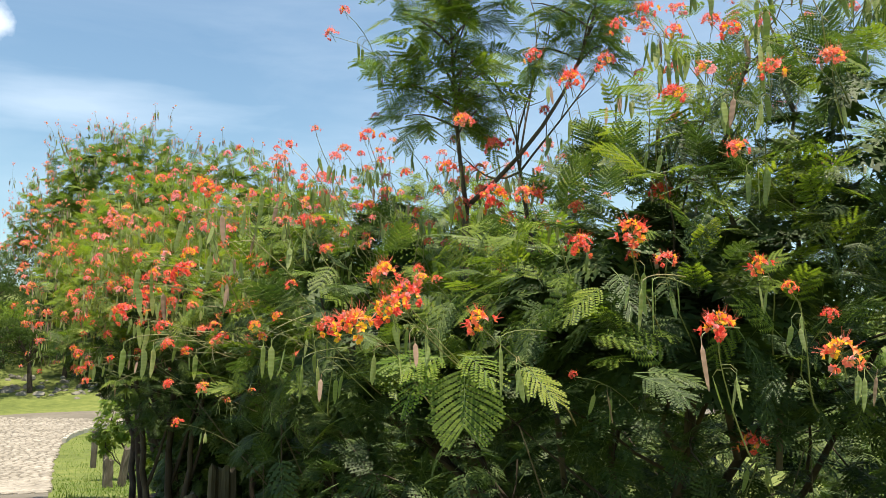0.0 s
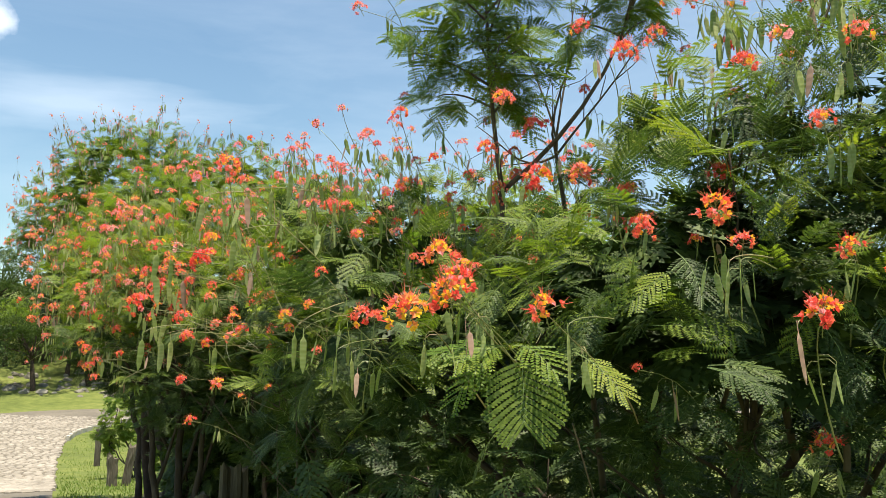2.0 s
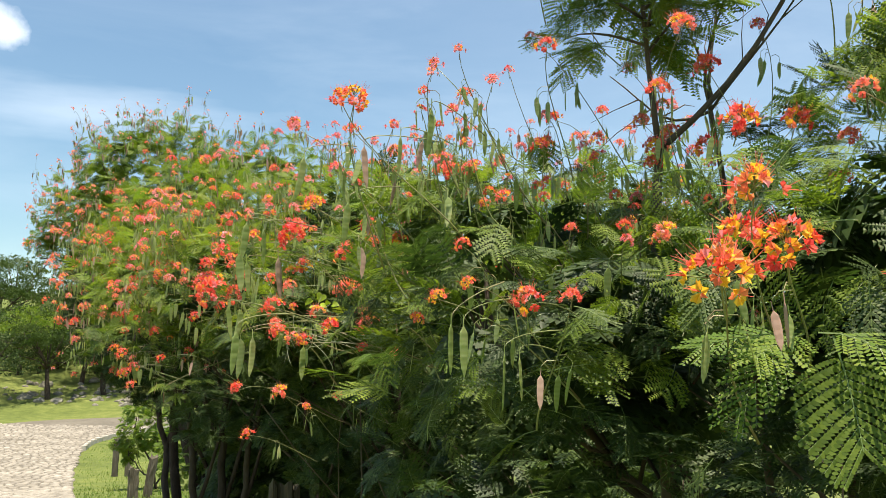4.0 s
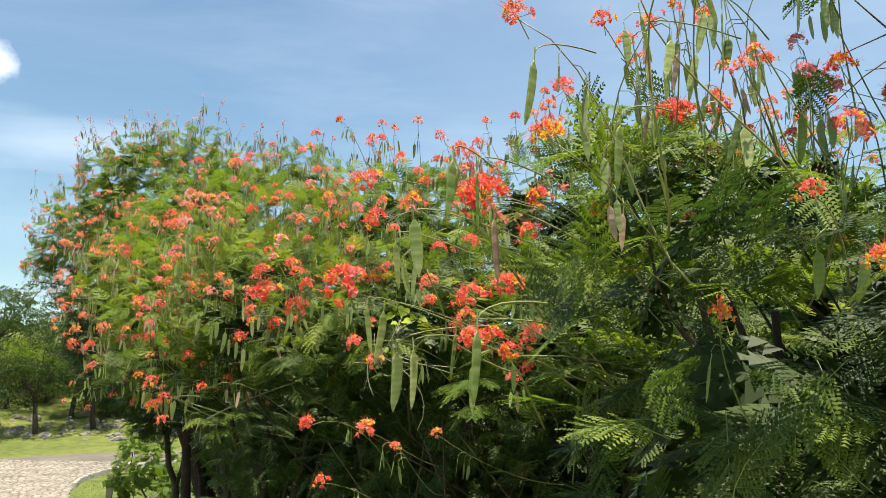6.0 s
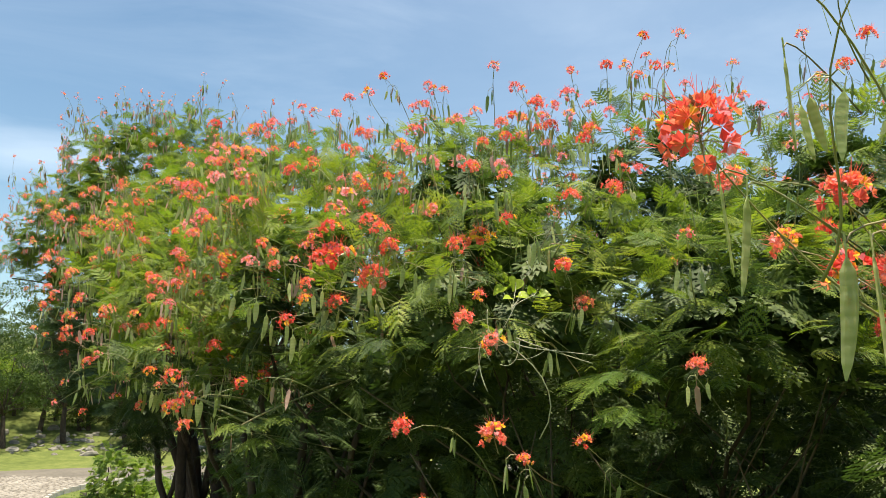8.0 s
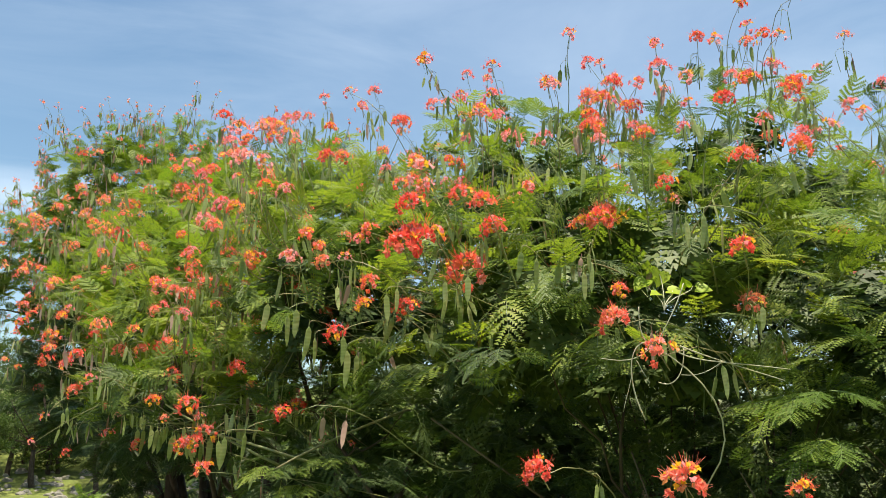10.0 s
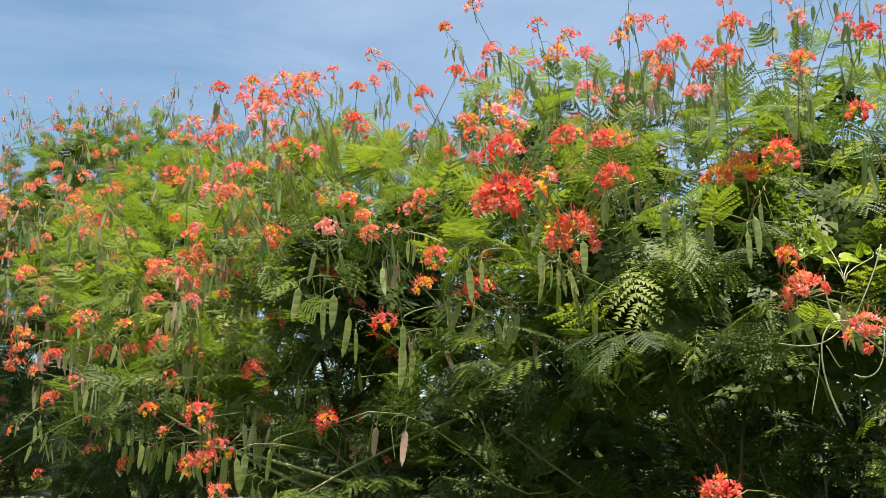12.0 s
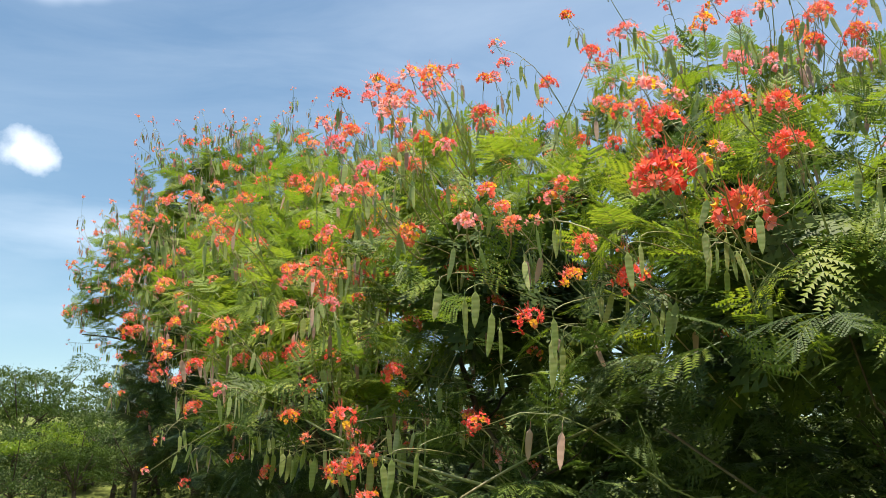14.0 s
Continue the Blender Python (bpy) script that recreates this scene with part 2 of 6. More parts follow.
M_KERB = grainy("kerb_stone", [(0.0, (0.26, 0.24, 0.20)), (1.0, (0.52, 0.48, 0.41))], scale=5.0, bump_d=0.012)


def add_seed_bands(m):
    """Seeds showing as darker bands across a flat pod."""
    nt = m.node_tree
    N, L = nt.nodes.new, nt.links.new
    co = N("ShaderNodeTexCoord")
    wave = N("ShaderNodeTexWave")
    wave.bands_direction = "Z"
    wave.inputs["Scale"].default_value = 26.0
    wave.inputs["Distortion"].default_value = 1.2
    L(co.outputs["Object"], wave.inputs["Vector"])
    b = nt.nodes["Principled BSDF"]
    src = b.inputs["Base Color"].links[0].from_socket
    mix = N("ShaderNodeMix")
    mix.data_type, mix.blend_type = "RGBA", "MULTIPLY"
    mix.inputs["B"].default_value = (0.74, 0.80, 0.66, 1)
    L(wave.outputs["Fac"], mix.inputs["Factor"])
    L(src, mix.inputs["A"])
    L(mix.outputs["Result"], b.inputs["Base Color"])


add_seed_bands(M_POD)


# ---- mesh tools ----
class Builder:
    """Collects vertices, faces and material slots of one mesh."""

    def __init__(self):
        self.v, self.f, self.m, self.n = [], [], [], 0

    def add(self, v, faces, slot=0):
        v = np.asarray(v, float).reshape(-1, 3)
        self.v.append(v)
        for f in faces:
            self.f.append([i + self.n for i in f])
            self.m.append(slot)
        self.n += len(v)

    def arrays(self):
        return np.concatenate(self.v), self.f, self.m


def as_mesh(name, v, faces, slots, mats, smooth=False):
    me = bpy.data.meshes.new(name)
    me.from_pydata([tuple(p) for p in v], [], faces)
    for m in mats:
        me.materials.append(m)
    me.polygons.foreach_set("material_index", np.asarray(slots, np.int32))
    me.polygons.foreach_set("use_smooth", np.full(len(faces), smooth))
    me.update()
    return me


def many_mesh(name, templates, mats, placed):
    """One joined mesh: placed is a list of (template number, 4x4 array)."""
    vs, ls, ts, ms, off, loops = [], [], [], [], 0, 0
    prepared = []
    for v, f, m in templates:
        flat = np.array([i for q in f for i in q], np.int32)
        prepared.append((v, flat, np.array([len(q) for q in f], np.int32), np.array(m, np.int32)))
    for k, mat in placed:
        v, flat, tot, m = prepared[k]
        vs.append(v @ mat[:3, :3].T + mat[:3, 3])
        ls.append(flat + off)
        ts.append(tot)
        ms.append(m)
        off += len(v)
    v, flat, tot, m = np.concatenate(vs), np.concatenate(ls), np.concatenate(ts), np.concatenate(ms)
    me = bpy.data.meshes.new(name)
    me.vertices.add(len(v))
    me.vertices.foreach_set("co", v.astype(np.float32).ravel())
    me.loops.add(len(flat))
    me.loops.foreach_set("vertex_index", flat)
    me.polygons.add(len(tot))
    me.polygons.foreach_set("loop_start", np.concatenate([[0], np.cumsum(tot)[:-1]]).astype(np.int32))
    me.polygons.foreach_set("loop_total", tot)
    for mm in mats:
        me.materials.append(mm)
    me.polygons.foreach_set("material_index", m)
    me.update(calc_edges=True)
    me.validate()
    return me


def tube(B, pts, radii, sides=5, slot=0, cap=True):
    pts = np.asarray(pts, float)
    n = len(pts)
    tang = np.gradient(pts, axis=0)
    ref = np.array([0.31, 0.17, 0.93]) if abs(tang[0][2]) < 0.8 * np.linalg.norm(tang[0]) else np.array([0.9, 0.3, 0.1])
    rings = []
    for p, t, r in zip(pts, tang, radii):
        t = t / (np.linalg.norm(t) + 1e-9)
        a = np.cross(t, ref)
        a /= np.linalg.norm(a) + 1e-9
        b = np.cross(t, a)
        ang = np.arange(sides) / sides * 2 * np.pi
        rings.append(p + r * (np.cos(ang)[:, None] * a + np.sin(ang)[:, None] * b))
    faces = []
    for i in range(n - 1):
        for j in range(sides):
            k = (j + 1) % sides
            faces.append([i * sides + j, i * sides + k, (i + 1) * sides + k, (i + 1) * sides + j])
    if cap:
        faces.append([(n - 1) * sides + j for j in range(sides)])
        faces.append([j for j in range(sides)][::-1])
    B.add(np.concatenate(rings), faces, slot)


def bez(p0, p1, p2, p3, n):
    t = np.linspace(0, 1, n)[:, None]
    p0, p1, p2, p3 = (np.asarray(p, float) for p in (p0, p1, p2, p3))
    return (1 - t) ** 3 * p0 + 3 * (1 - t) ** 2 * t * p1 + 3 * (1 - t) * t * t * p2 + t ** 3 * p3


def unit(v):
    v = np.asarray(v, float)
    return v / (np.linalg.norm(v) + 1e-9)


def frame_mat(p, y, z, s=1.0):
    """Array 4x4: local Y along y, local Z near z."""
    y = unit(y)
    z = np.asarray(z, float) - y * np.dot(z, y)
    z = unit(z)
    x = np.cross(y, z)
    m = np.eye(4)
    m[:3, 0], m[:3, 1], m[:3, 2], m[:3, 3] = x * s, y * s, z * s, p
    return m


def part(name, me, parent, label="", kind="", mat=None):
    ob = new(name, me)
    ob.parent = parent
    if mat is not None:
        ob.matrix_basis = Matrix(mat.tolist()) if not isinstance(mat, Matrix) else mat
    return tagged(ob, label=label, kind=kind)


# ---- leaves ----
def leaf_template(seed, pairs, leaflets, length, width, fine, flat=False):
    """A twice-divided leaf: stalk along +Y, side stalks with paired oblong leaflets, drooping."""
    r = np.random.default_rng(seed)
    B = Builder()
    droop = 0.12 if flat else r.uniform(0.25, 0.75)
    side = r.uniform(-0.12, 0.12)

    def axis(t):
        return np.array([side * length * t * t, length * t * (1 - 0.12 * droop * t), -droop * length * t * t * 0.6])

    tt = np.linspace(0, 1, 5)
    tube(B, [axis(t) for t in tt], [0.0022, 0.002, 0.0016, 0.0012, 0.0008], 3, 1, cap=False) if fine else tube(B, [axis(0), axis(0.55), axis(1)], [0.0022, 0.0016, 0.0008], 3, 1, cap=False)
    for i in range(pairs):
        t = 0.2 + 0.8 * (i + 0.5) / pairs
        prof = 0.62 + 0.38 * math.sin(math.pi * min(1, (i + 1.2) / (pairs + 0.8)) ** 0.8)
        for sgn in (-1, 1):
            L = width * 0.5 * prof * r.uniform(0.92, 1.06)
            o = axis(t)
            ang = radians(74 - 40 * t ** 3 + r.uniform(-3, 3)) if flat else radians(66 - 34 * t * t + r.uniform(-7, 7))
            d = np.array([sgn * math.sin(ang), math.cos(ang), -droop * t * 0.9])
            d = unit(d)
            lift = np.array([0, 0, 1.0])
            nrm = unit(lift - d * np.dot(lift, d) + np.array([0, 0.25, 0]))
            perp = np.cross(nrm, d)
            sag = 0.08 if flat else r.uniform(0.08, 0.32)
            fold = r.uniform(0.0, 0.08) if flat else r.uniform(0.02, 0.36)

            def pin(u):
                return o + d * L * u - lift * sag * L * u * u + np.array([0, 0.16 * L * u * u, 0])

            if fine:
                B.add([pin(0) - perp * 0.001, pin(0) + perp * 0.001, pin(1) + perp * 0.0006, pin(1) - perp * 0.0006], [[0, 1, 2, 3]], 1)
            for j in range(leaflets):
                u = (j + 0.7) / (leaflets + 0.15)
                ll = L * (0.118 if flat else 0.155 if leaflets > 6 else 0.195 if leaflets > 3 else 0.34) * (0.75 + 0.35 * math.sin(math.pi * (0.15 + 0.8 * u)))
                w = L / (leaflets + 0.15) * (0.84 if flat else 0.62)
                for s2 in (-1, 1):
                    q = pin(u)
                    dd = unit(s2 * perp * 0.93 + d * (0.36 + (0.0 if flat else r.uniform(-0.08, 0.08))) - nrm * fold * r.uniform(0.5, 1.3))
                    ww = unit(np.cross(nrm, dd)) * w
                    up = nrm * ll * r.uniform(-0.06, 0.06)
                    if fine:
                        B.add([q - d * w * 0.30, q + dd * ll * 0.55 - d * w * 0.74 + up * 0.5, q + dd * ll * 0.98 - d * w * 0.20 + up, q + dd * ll * 0.94 + d * w * 0.62 + up,
                               q + dd * ll * 0.40 + d * w * 0.92], [[0, 1, 2, 3, 4]], 0)
                    elif leaflets < 5:
                        B.add([q - d * w * 0.7, q + dd * ll * 1.15 + ww * 1.1, q + dd * ll * 1.15 - ww * 1.1], [[0, 1, 2]], 0)
                    else:
                        B.add([q - d * w * 0.95, q + d * w * 0.95, q + dd * ll * 1.25 + d * w * 0.35 + up], [[0, 1, 2]], 0)
    return B.arrays()


FINE = [leaf_template(10 + i, 6 + i % 3, 8, 0.26 + 0.02 * (i % 3), 0.215, True) for i in range(6)]
MID = [leaf_template(30 + i, 6, 8, 0.27, 0.20, False) for i in range(6)]
FAR = [leaf_template(50 + i, 6, 7, 0.27, 0.20, False) for i in range(5)]
CRUDE = [leaf_template(60 + i, 5, 4, 0.27, 0.18, False) for i in range(4)]
BUSHY = [leaf_template(80 + i, 6, 3, 0.27, 0.18, False) for i in range(4)]
BROAD = as_mesh("leaf", *leaf_template(97, 10, 13, 0.235, 0.24, True, True), (M_LEAF, M_RACHIS))
FINE_MESH = {key: [as_mesh("leaf", v, f, m, (mat, M_RACHIS)) for v, f, m in FINE]
             for key, mat in (("mid", M_LEAF), ("dark", M_LEAF_DARK), ("light", M_LEAF_LIGHT))}


# ---- flower clusters and pods ----
def cluster_template(seed, flowers, yellow, fine, spread=1.0, rose=0.17, red=0.72):
    """A raceme: pyramid of crinkled five-petalled flowers, long stamens, buds on top. Z up."""
    r = np.random.default_rng(seed)
    B = Builder()
    H = 0.037 * spread
    tube(B, [(0, 0, -0.06), (0.004, 0, 0), (0, 0.003, H)], [0.0022, 0.002, 0.001], 4, 4, cap=False)
    for i in range(flowers):
        k = i / max(1, flowers - 1)
        az = i * 2.4 + r.uniform(-0.4, 0.4)
        el = radians(r.uniform(-8, 22) + 46 * k ** 1.5)
        ped = (0.056 - 0.030 * k) * r.uniform(0.8, 1.15) * spread
        o = np.array([0, 0, H * (0.1 + 0.75 * k)])
        d = np.array([math.cos(az) * math.cos(el), math.sin(az) * math.cos(el), math.sin(el)])
        c = o + d * ped
        tube(B, [o, c], [0.0009, 0.0011], 3, 4, cap=False)
        x = unit(np.cross(d, (0.2, 0.1, 1)))
        y = np.cross(d, x)
        warm = r.random() < yellow * (0.45 + 0.9 * k)
        for p in range(5):
            a = p / 5 * 2 * math.pi + r.uniform(-0.2, 0.2)
            rad = x * math.cos(a) + y * math.sin(a)
            tan = -x * math.sin(a) + y * math.cos(a)
            pl = 0.0182 * r.uniform(0.8, 1.15)
            pw = pl * 0.52
            out_d = unit(rad + d * r.uniform(0.1, 0.7))
            nn = unit(np.cross(out_d, tan))
            slot = (2 if r.random() < 0.62 else 1) if warm else (3 if r.random() < rose else (0 if r.random() < red else 1))
            w = lambda s: nn * pl * s * r.uniform(-0.26, 0.26)
            b0 = c + out_d * 0.002
            if fine:
                pts = [b0, c + out_d * pl * 0.6 - tan * pw * 0.9 + w(1.2), c + out_d * pl * 1.02 - tan * pw * 0.5 + w(1.5), c + out_d * pl * 0.88 + w(1.5),
                       c + out_d * pl * 1.05 + tan * pw * 0.45 + w(1.5), c + out_d * pl * 0.62 + tan * pw * 0.95 + w(1.2)]
                B.add(pts, [[0, 1, 2], [0, 2, 3], [0, 3, 4], [0, 4, 5]], slot)
            else:
                B.add([b0, c + out_d * pl * 0.7 - tan * pw + w(1), c + out_d * pl * 1.05 + w(1.5), c + out_d * pl * 0.7 + tan * pw + w(1)],
                      [[0, 1, 2, 3]], slot)
        for s in range(3 if fine else 2):
            a = r.uniform(0, 2 * math.pi)
            e = unit(d + 0.35 * (x * math.cos(a) + y * math.sin(a)))
            ln = 0.034 * r.uniform(0.75, 1.25)
            t2 = c + e * ln + np.array([0, 0, 0.006])
            wv = unit(np.cross(e, (0.3, 0.5, 0.7))) * (0.0007 if fine else 0.0012)
            B.add([c - wv, c + wv, t2 + wv * 0.6, t2 - wv * 0.6], [[0, 1, 2, 3]], 0)
    for i in range(9 if fine else 4):
        az = i * 2.4
        el = radians(r.uniform(30, 85))
        o = np.array([0, 0, H])
        d = np.array([math.cos(az) * math.cos(el), math.sin(az) * math.cos(el), math.sin(el)])
        c = o + d * r.uniform(0.015, 0.038) * spread
        tube(B, [o, c], [0.0007, 0.0007], 3, 4, cap=False)
        q = 0.0042
        B.add([c + (q, 0, 0), c + (0, q, 0), c - (q, 0, 0), c - (0, q, 0), c + d * q * 1.7, c - d * q],
              [[0, 1, 4], [1, 2, 4], [2, 3, 4], [3, 0, 4], [1, 0, 5], [2, 1, 5], [3, 2, 5], [0, 3, 5]], 1 if i % 2 else 5)
    return B.arrays()


CLUSTER_MATS = (M_RED, M_ORANGE, M_YELLOW, M_PINK, M_STALK, M_POD_BROWN)


def cluster_meshes(specs, fine, rose=0.17, red=0.72):
    return [as_mesh("flower_head", *cluster_template(s, n, y, fine, sp, rose, red), CLUSTER_MATS) for s, n, y, sp in specs]


RICH = cluster_meshes([(1, 19, 0.14, 1.1), (2, 16, 0.24, 1.0), (3, 22, 0.10, 1.2), (4, 13, 0.2, 0.95)], True, 0.16)
GOLD = cluster_meshes([(5, 17, 0.7, 1.1), (6, 13, 0.6, 1.0)], True, 0.08)
THIN = cluster_meshes([(7, 9, 0.15, 0.9), (8, 6, 0.1, 0.8), (9, 12, 0.2, 1.0)], True, 0.78)
DISTANT = cluster_meshes([(21, 15, 0.3, 1.15), (22, 12, 0.4, 1.0), (23, 18, 0.22, 1.25), (24, 10, 0.2, 0.95)], False, 0.2, 0.5)

SPENT = cluster_meshes([(31, 2, 0.2, 0.8), (32, 3, 0.2, 0.9)], False, 0.4)


def pod_mesh(seed, mat, length=0.10, width=0.0205):
    """A flat hanging pod with a slanted beak and faint seed swellings, along -Z from its stalk."""
    r = np.random.default_rng(seed)
    bend = r.uniform(-0.16, 0.16)
    v, f = [], []
    n = 9
    for i in range(n):
        t = i / (n - 1)
        w = width * 0.5 * (math.sin(math.pi * min(1.0, 0.05 + 0.95 * t) ** 0.72) ** 0.34) if 0 < i < n - 1 else 0.0012
        th = 0.0007 + 0.0006 * (i % 2)
        z = -0.012 - length * t
        cx = bend * length * t * t
        sl = 0.0035 * (t > 0.85)
        v += [(cx - w, 0, z), (cx - 0.62 * w, th, z - sl), (cx + 0.62 * w, th, z - sl), (cx + w, 0, z), (cx + 0.62 * w, -th, z - sl), (cx - 0.62 * w, -th, z - sl)]
    for i in range(n - 1):
        for j in range(6):
            k = (j + 1) % 6
            f.append([i * 6 + j, i * 6 + k, i * 6 + 6 + k, i * 6 + 6 + j])
    f.append([5, 4, 3, 2, 1, 0])
    f.append([6 * n - 6 + k for k in range(6)])
    B = Builder()
    B.add(v, f, 0)
    tube(B, [(0, 0, 0.012), (0, 0, -0.013)], [0.0012, 0.0012], 3, 0, cap=False)
    return as_mesh("seed_pod", *B.arrays(), (mat,))


PODS = [pod_mesh(i, M_POD, l) for i, l in ((1, 0.10), (2, 0.09), (3, 0.112), (4, 0.08), (5, 0.095))]
PODS_BROWN = [pod_mesh(i, M_POD_BROWN, l) for i, l in ((7, 0.10), (8, 0.088))]


# ---- canopies ----
def inside(p, lump, s=1.0):
    c, rad = np.array(lump[:3]), np.array(lump[3:])
    return (((p - c) / (rad * s)) ** 2).sum() < 1


OPEN_SIDE = np.array([-0.80, -0.42, 0.42])


def canopy_points(lumps, n, depth=0.32, low=-0.6, back=0.45, skin=0.0):
    """Points in the outer shell of a union of rounded masses, with the outward direction."""
    out = []
    wts = np.array([(l[3] * l[4] + l[4] * l[5] + l[3] * l[5]) for l in lumps])
    wts = wts / wts.sum()
    while len(out) < n:
        k = rng.choice(len(lumps), p=wts)
        l = lumps[k]
        d = unit(rng.normal(size=3))
        if d[2] < low or (np.dot(d, OPEN_SIDE) < -0.1 and rng.random() > back):
            continue
        rad = np.array(l[3:])
        c = np.array(l[:3])
        wob = 1 + 0.20 * noise.noise(Vector(c + d * rad) * 1.9)
        tuck = 1 - 0.5 * max(0.0, -d[2])
        p = c + d * rad * wob * (1 - skin - (depth - skin) * rng.random() ** 1.6) * (tuck, tuck, 1.0)
        if any(j != k and inside(p, q, 0.80) for j, q in enumerate(lumps)):
            continue
        out.append((p, unit(d / rad)))
    return out


def leaf_pose(p, n, size, tidy=0.55):
    h = np.array([n[0], n[1], 0.0])
    g = unit(h * 0.9 + np.array([0, 0, 0.10 + 0.55 * max(0, n[2])]) + rng.normal(size=3) * tidy)
    z = np.array([0, 0, 1.0]) + 0.55 * n + rng.normal(size=3) * 0.28
    s = size * rng.uniform(0.75, 1.2)
    return frame_mat(p - g * 0.20 * s, g, z, s)


def stems(lumps, base, count, r0, mat_slot=0, seed=1, ground_z=0.0, fork=3):
    """Several leaning stems from the ground, forking into the masses."""
    r = np.random.default_rng(seed)
    B = Builder()
    for i in range(count):
        l = lumps[i % len(lumps)]
        c, rad = np.array(l[:3]), np.array(l[3:])
        b = np.array([base[0] + r.uniform(-0.22, 0.22), base[1] + r.uniform(-0.22, 0.22), ground_z - 0.06])
        tip = c + r.uniform(-0.35, 0.35, 3) * rad
        h = tip[2] - ground_z
        p1 = b + np.array([r.uniform(-0.25, 0.25), r.uniform(-0.25, 0.25), h * 0.4])
        p2 = tip - np.array([0, 0, h * 0.25]) + r.uniform(-0.2, 0.2, 3)
        pts = bez(b, p1, p2, tip, 10) + np.concatenate([np.zeros((1, 3)), r.normal(size=(8, 3)) * 0.025, np.zeros((1, 3))])
        rr = np.linspace(r0, r0 * 0.35, 10) * r.uniform(0.7, 1.1)
        tube(B, pts, rr, 7, mat_slot)
        for f in range(fork):
            s = pts[r.integers(4, 9)]
            e = c + unit(r.normal(size=3)) * rad * r.uniform(0.6, 0.92)
            m = (s + e) / 2 + np.array([0, 0, r.uniform(-0.1, 0.15)])
            tube(B, bez(s, (s + m) / 2, m, e, 7) + r.normal(size=(7, 3)) * 0.012, np.linspace(r0 * 0.34, r0 * 0.10, 7), 5, mat_slot)
    return B


def spray(shrub, tip, start, meshes, pods=3, brown=0.07, size=1.0, pod_size=1.0, high=0.0):
    """A flowering shoot: arching stalk, flower cluster at its tip, pods hanging below the cluster."""
    tip, start = np.asarray(tip, float), np.asarray(start, float)
    d = tip - start
    L = np.linalg.norm(d)
    mid = start + d * 0.55 + np.array([0, 0, 0.16 * L]) + rng.normal(size=3) * 0.12 * L
    pts = bez(start, start + d * 0.25 + rng.normal(size=3) * 0.08 * L, mid, tip, 9)
    B = Builder()
    tube(B, pts, np.linspace(0.0025, 0.0010, 9), 5, 0)
    end = unit(pts[-1] - pts[-2])
    hang = []
    bunch = max(high, rng.uniform(0.55, 0.85))
    for i in range(pods):
        t = min(0.94, bunch + rng.uniform(-0.07, 0.07))
        q = np.array([np.interp(t, np.linspace(0, 1, 9), pts[:, k]) for k in range(3)])
        a = rng.uniform(0, 6.28)
        o = np.array([math.cos(a) * 0.035, math.sin(a) * 0.035, -0.012])
        tube(B, [q, q + o * 0.6 + (0, 0, 0.008), q + o], [0.0011, 0.001, 0.001], 3, 0, cap=False)
        hang.append(q + o - np.array([0, 0, 0.010]))
    stalk = part("flower_stalk", as_mesh("flower_stalk", *B.arrays(), (M_STALK,), smooth=True), shrub)
    for q in hang:
        ripe = rng.random() < brown
        me = PODS_BROWN[rng.integers(2)] if ripe else PODS[rng.integers(5)]
        s = rng.uniform(0.8, 1.12) * pod_size
        m = Matrix.Translation(q) @ Euler((rng.uniform(-0.22, 0.22), rng.uniform(-0.22, 0.22), rng.uniform(0, 6.28))).to_matrix().to_4x4() @ Matrix.Diagonal((s, s, s, 1))
        part("seed_pod", me, stalk, "ripe brown pod" if ripe else "", mat=m)
    up = unit(end * 0.6 + np.array([0, 0, 0.8]))
    z = up
    y = unit(np.cross(z, unit(rng.normal(size=3))))
    m = frame_mat(tip, y, z, size * rng.uniform(0.85, 1.15))
    part("flower_head", meshes[rng.integers(len(meshes))], stalk, mat=m)


def thing(name, at, label, category, group=""):
    ob = new(name)
    ob.location = at
    return tagged(ob, label=label, category=category, group=group)


def own(ob_empty):
    """Keep child poses in world metres although the thing's origin is at its base."""
    inv = Matrix.Translation(-ob_empty.location)
    for c in ob_empty.children:
        c.matrix_parent_inverse = inv


# ---- ground ----
def height(x, y):
    s = -0.39 * x + 0.92 * y
    z = np.interp(s, [-60, 6, 14, 27, 32, 44, 52, 90, 140, 400], [0.3, 0.0, -0.40, -1.45, -1.5, -0.95, -0.45, 8.0, 13.0, 16.0])
    return z + 0.05 * math.sin(x * 0.35 + 1) * math.cos(y * 0.27) * min(1, max(0, (abs(s) - 4) / 10))


def build_ground():
    xs = np.concatenate([np.geomspace(1500, 24, 16) * -1, np.arange(-22, 14, 0.8), np.geomspace(16, 1500, 14)])
    ys = np.concatenate([np.geomspace(1500, 14, 14) * -1, np.arange(-12, 62, 0.8), np.geomspace(64, 1500, 16)])
    v = [(x, y, height(x, y)) for y in ys for x in xs]
    nx = len(xs)
    f = [[j * nx + i, j * nx + i + 1, (j + 1) * nx + i + 1, (j + 1) * nx + i] for j in range(len(ys) - 1) for i in range(nx - 1)]
    ob = new("ground", as_mesh("ground", v, f, [0] * len(f), (M_GRASS,), smooth=True))
    tagged(ob, "grassy ground falling away from the path and rising to a hillside", "ground", kind="structure")


build_ground()


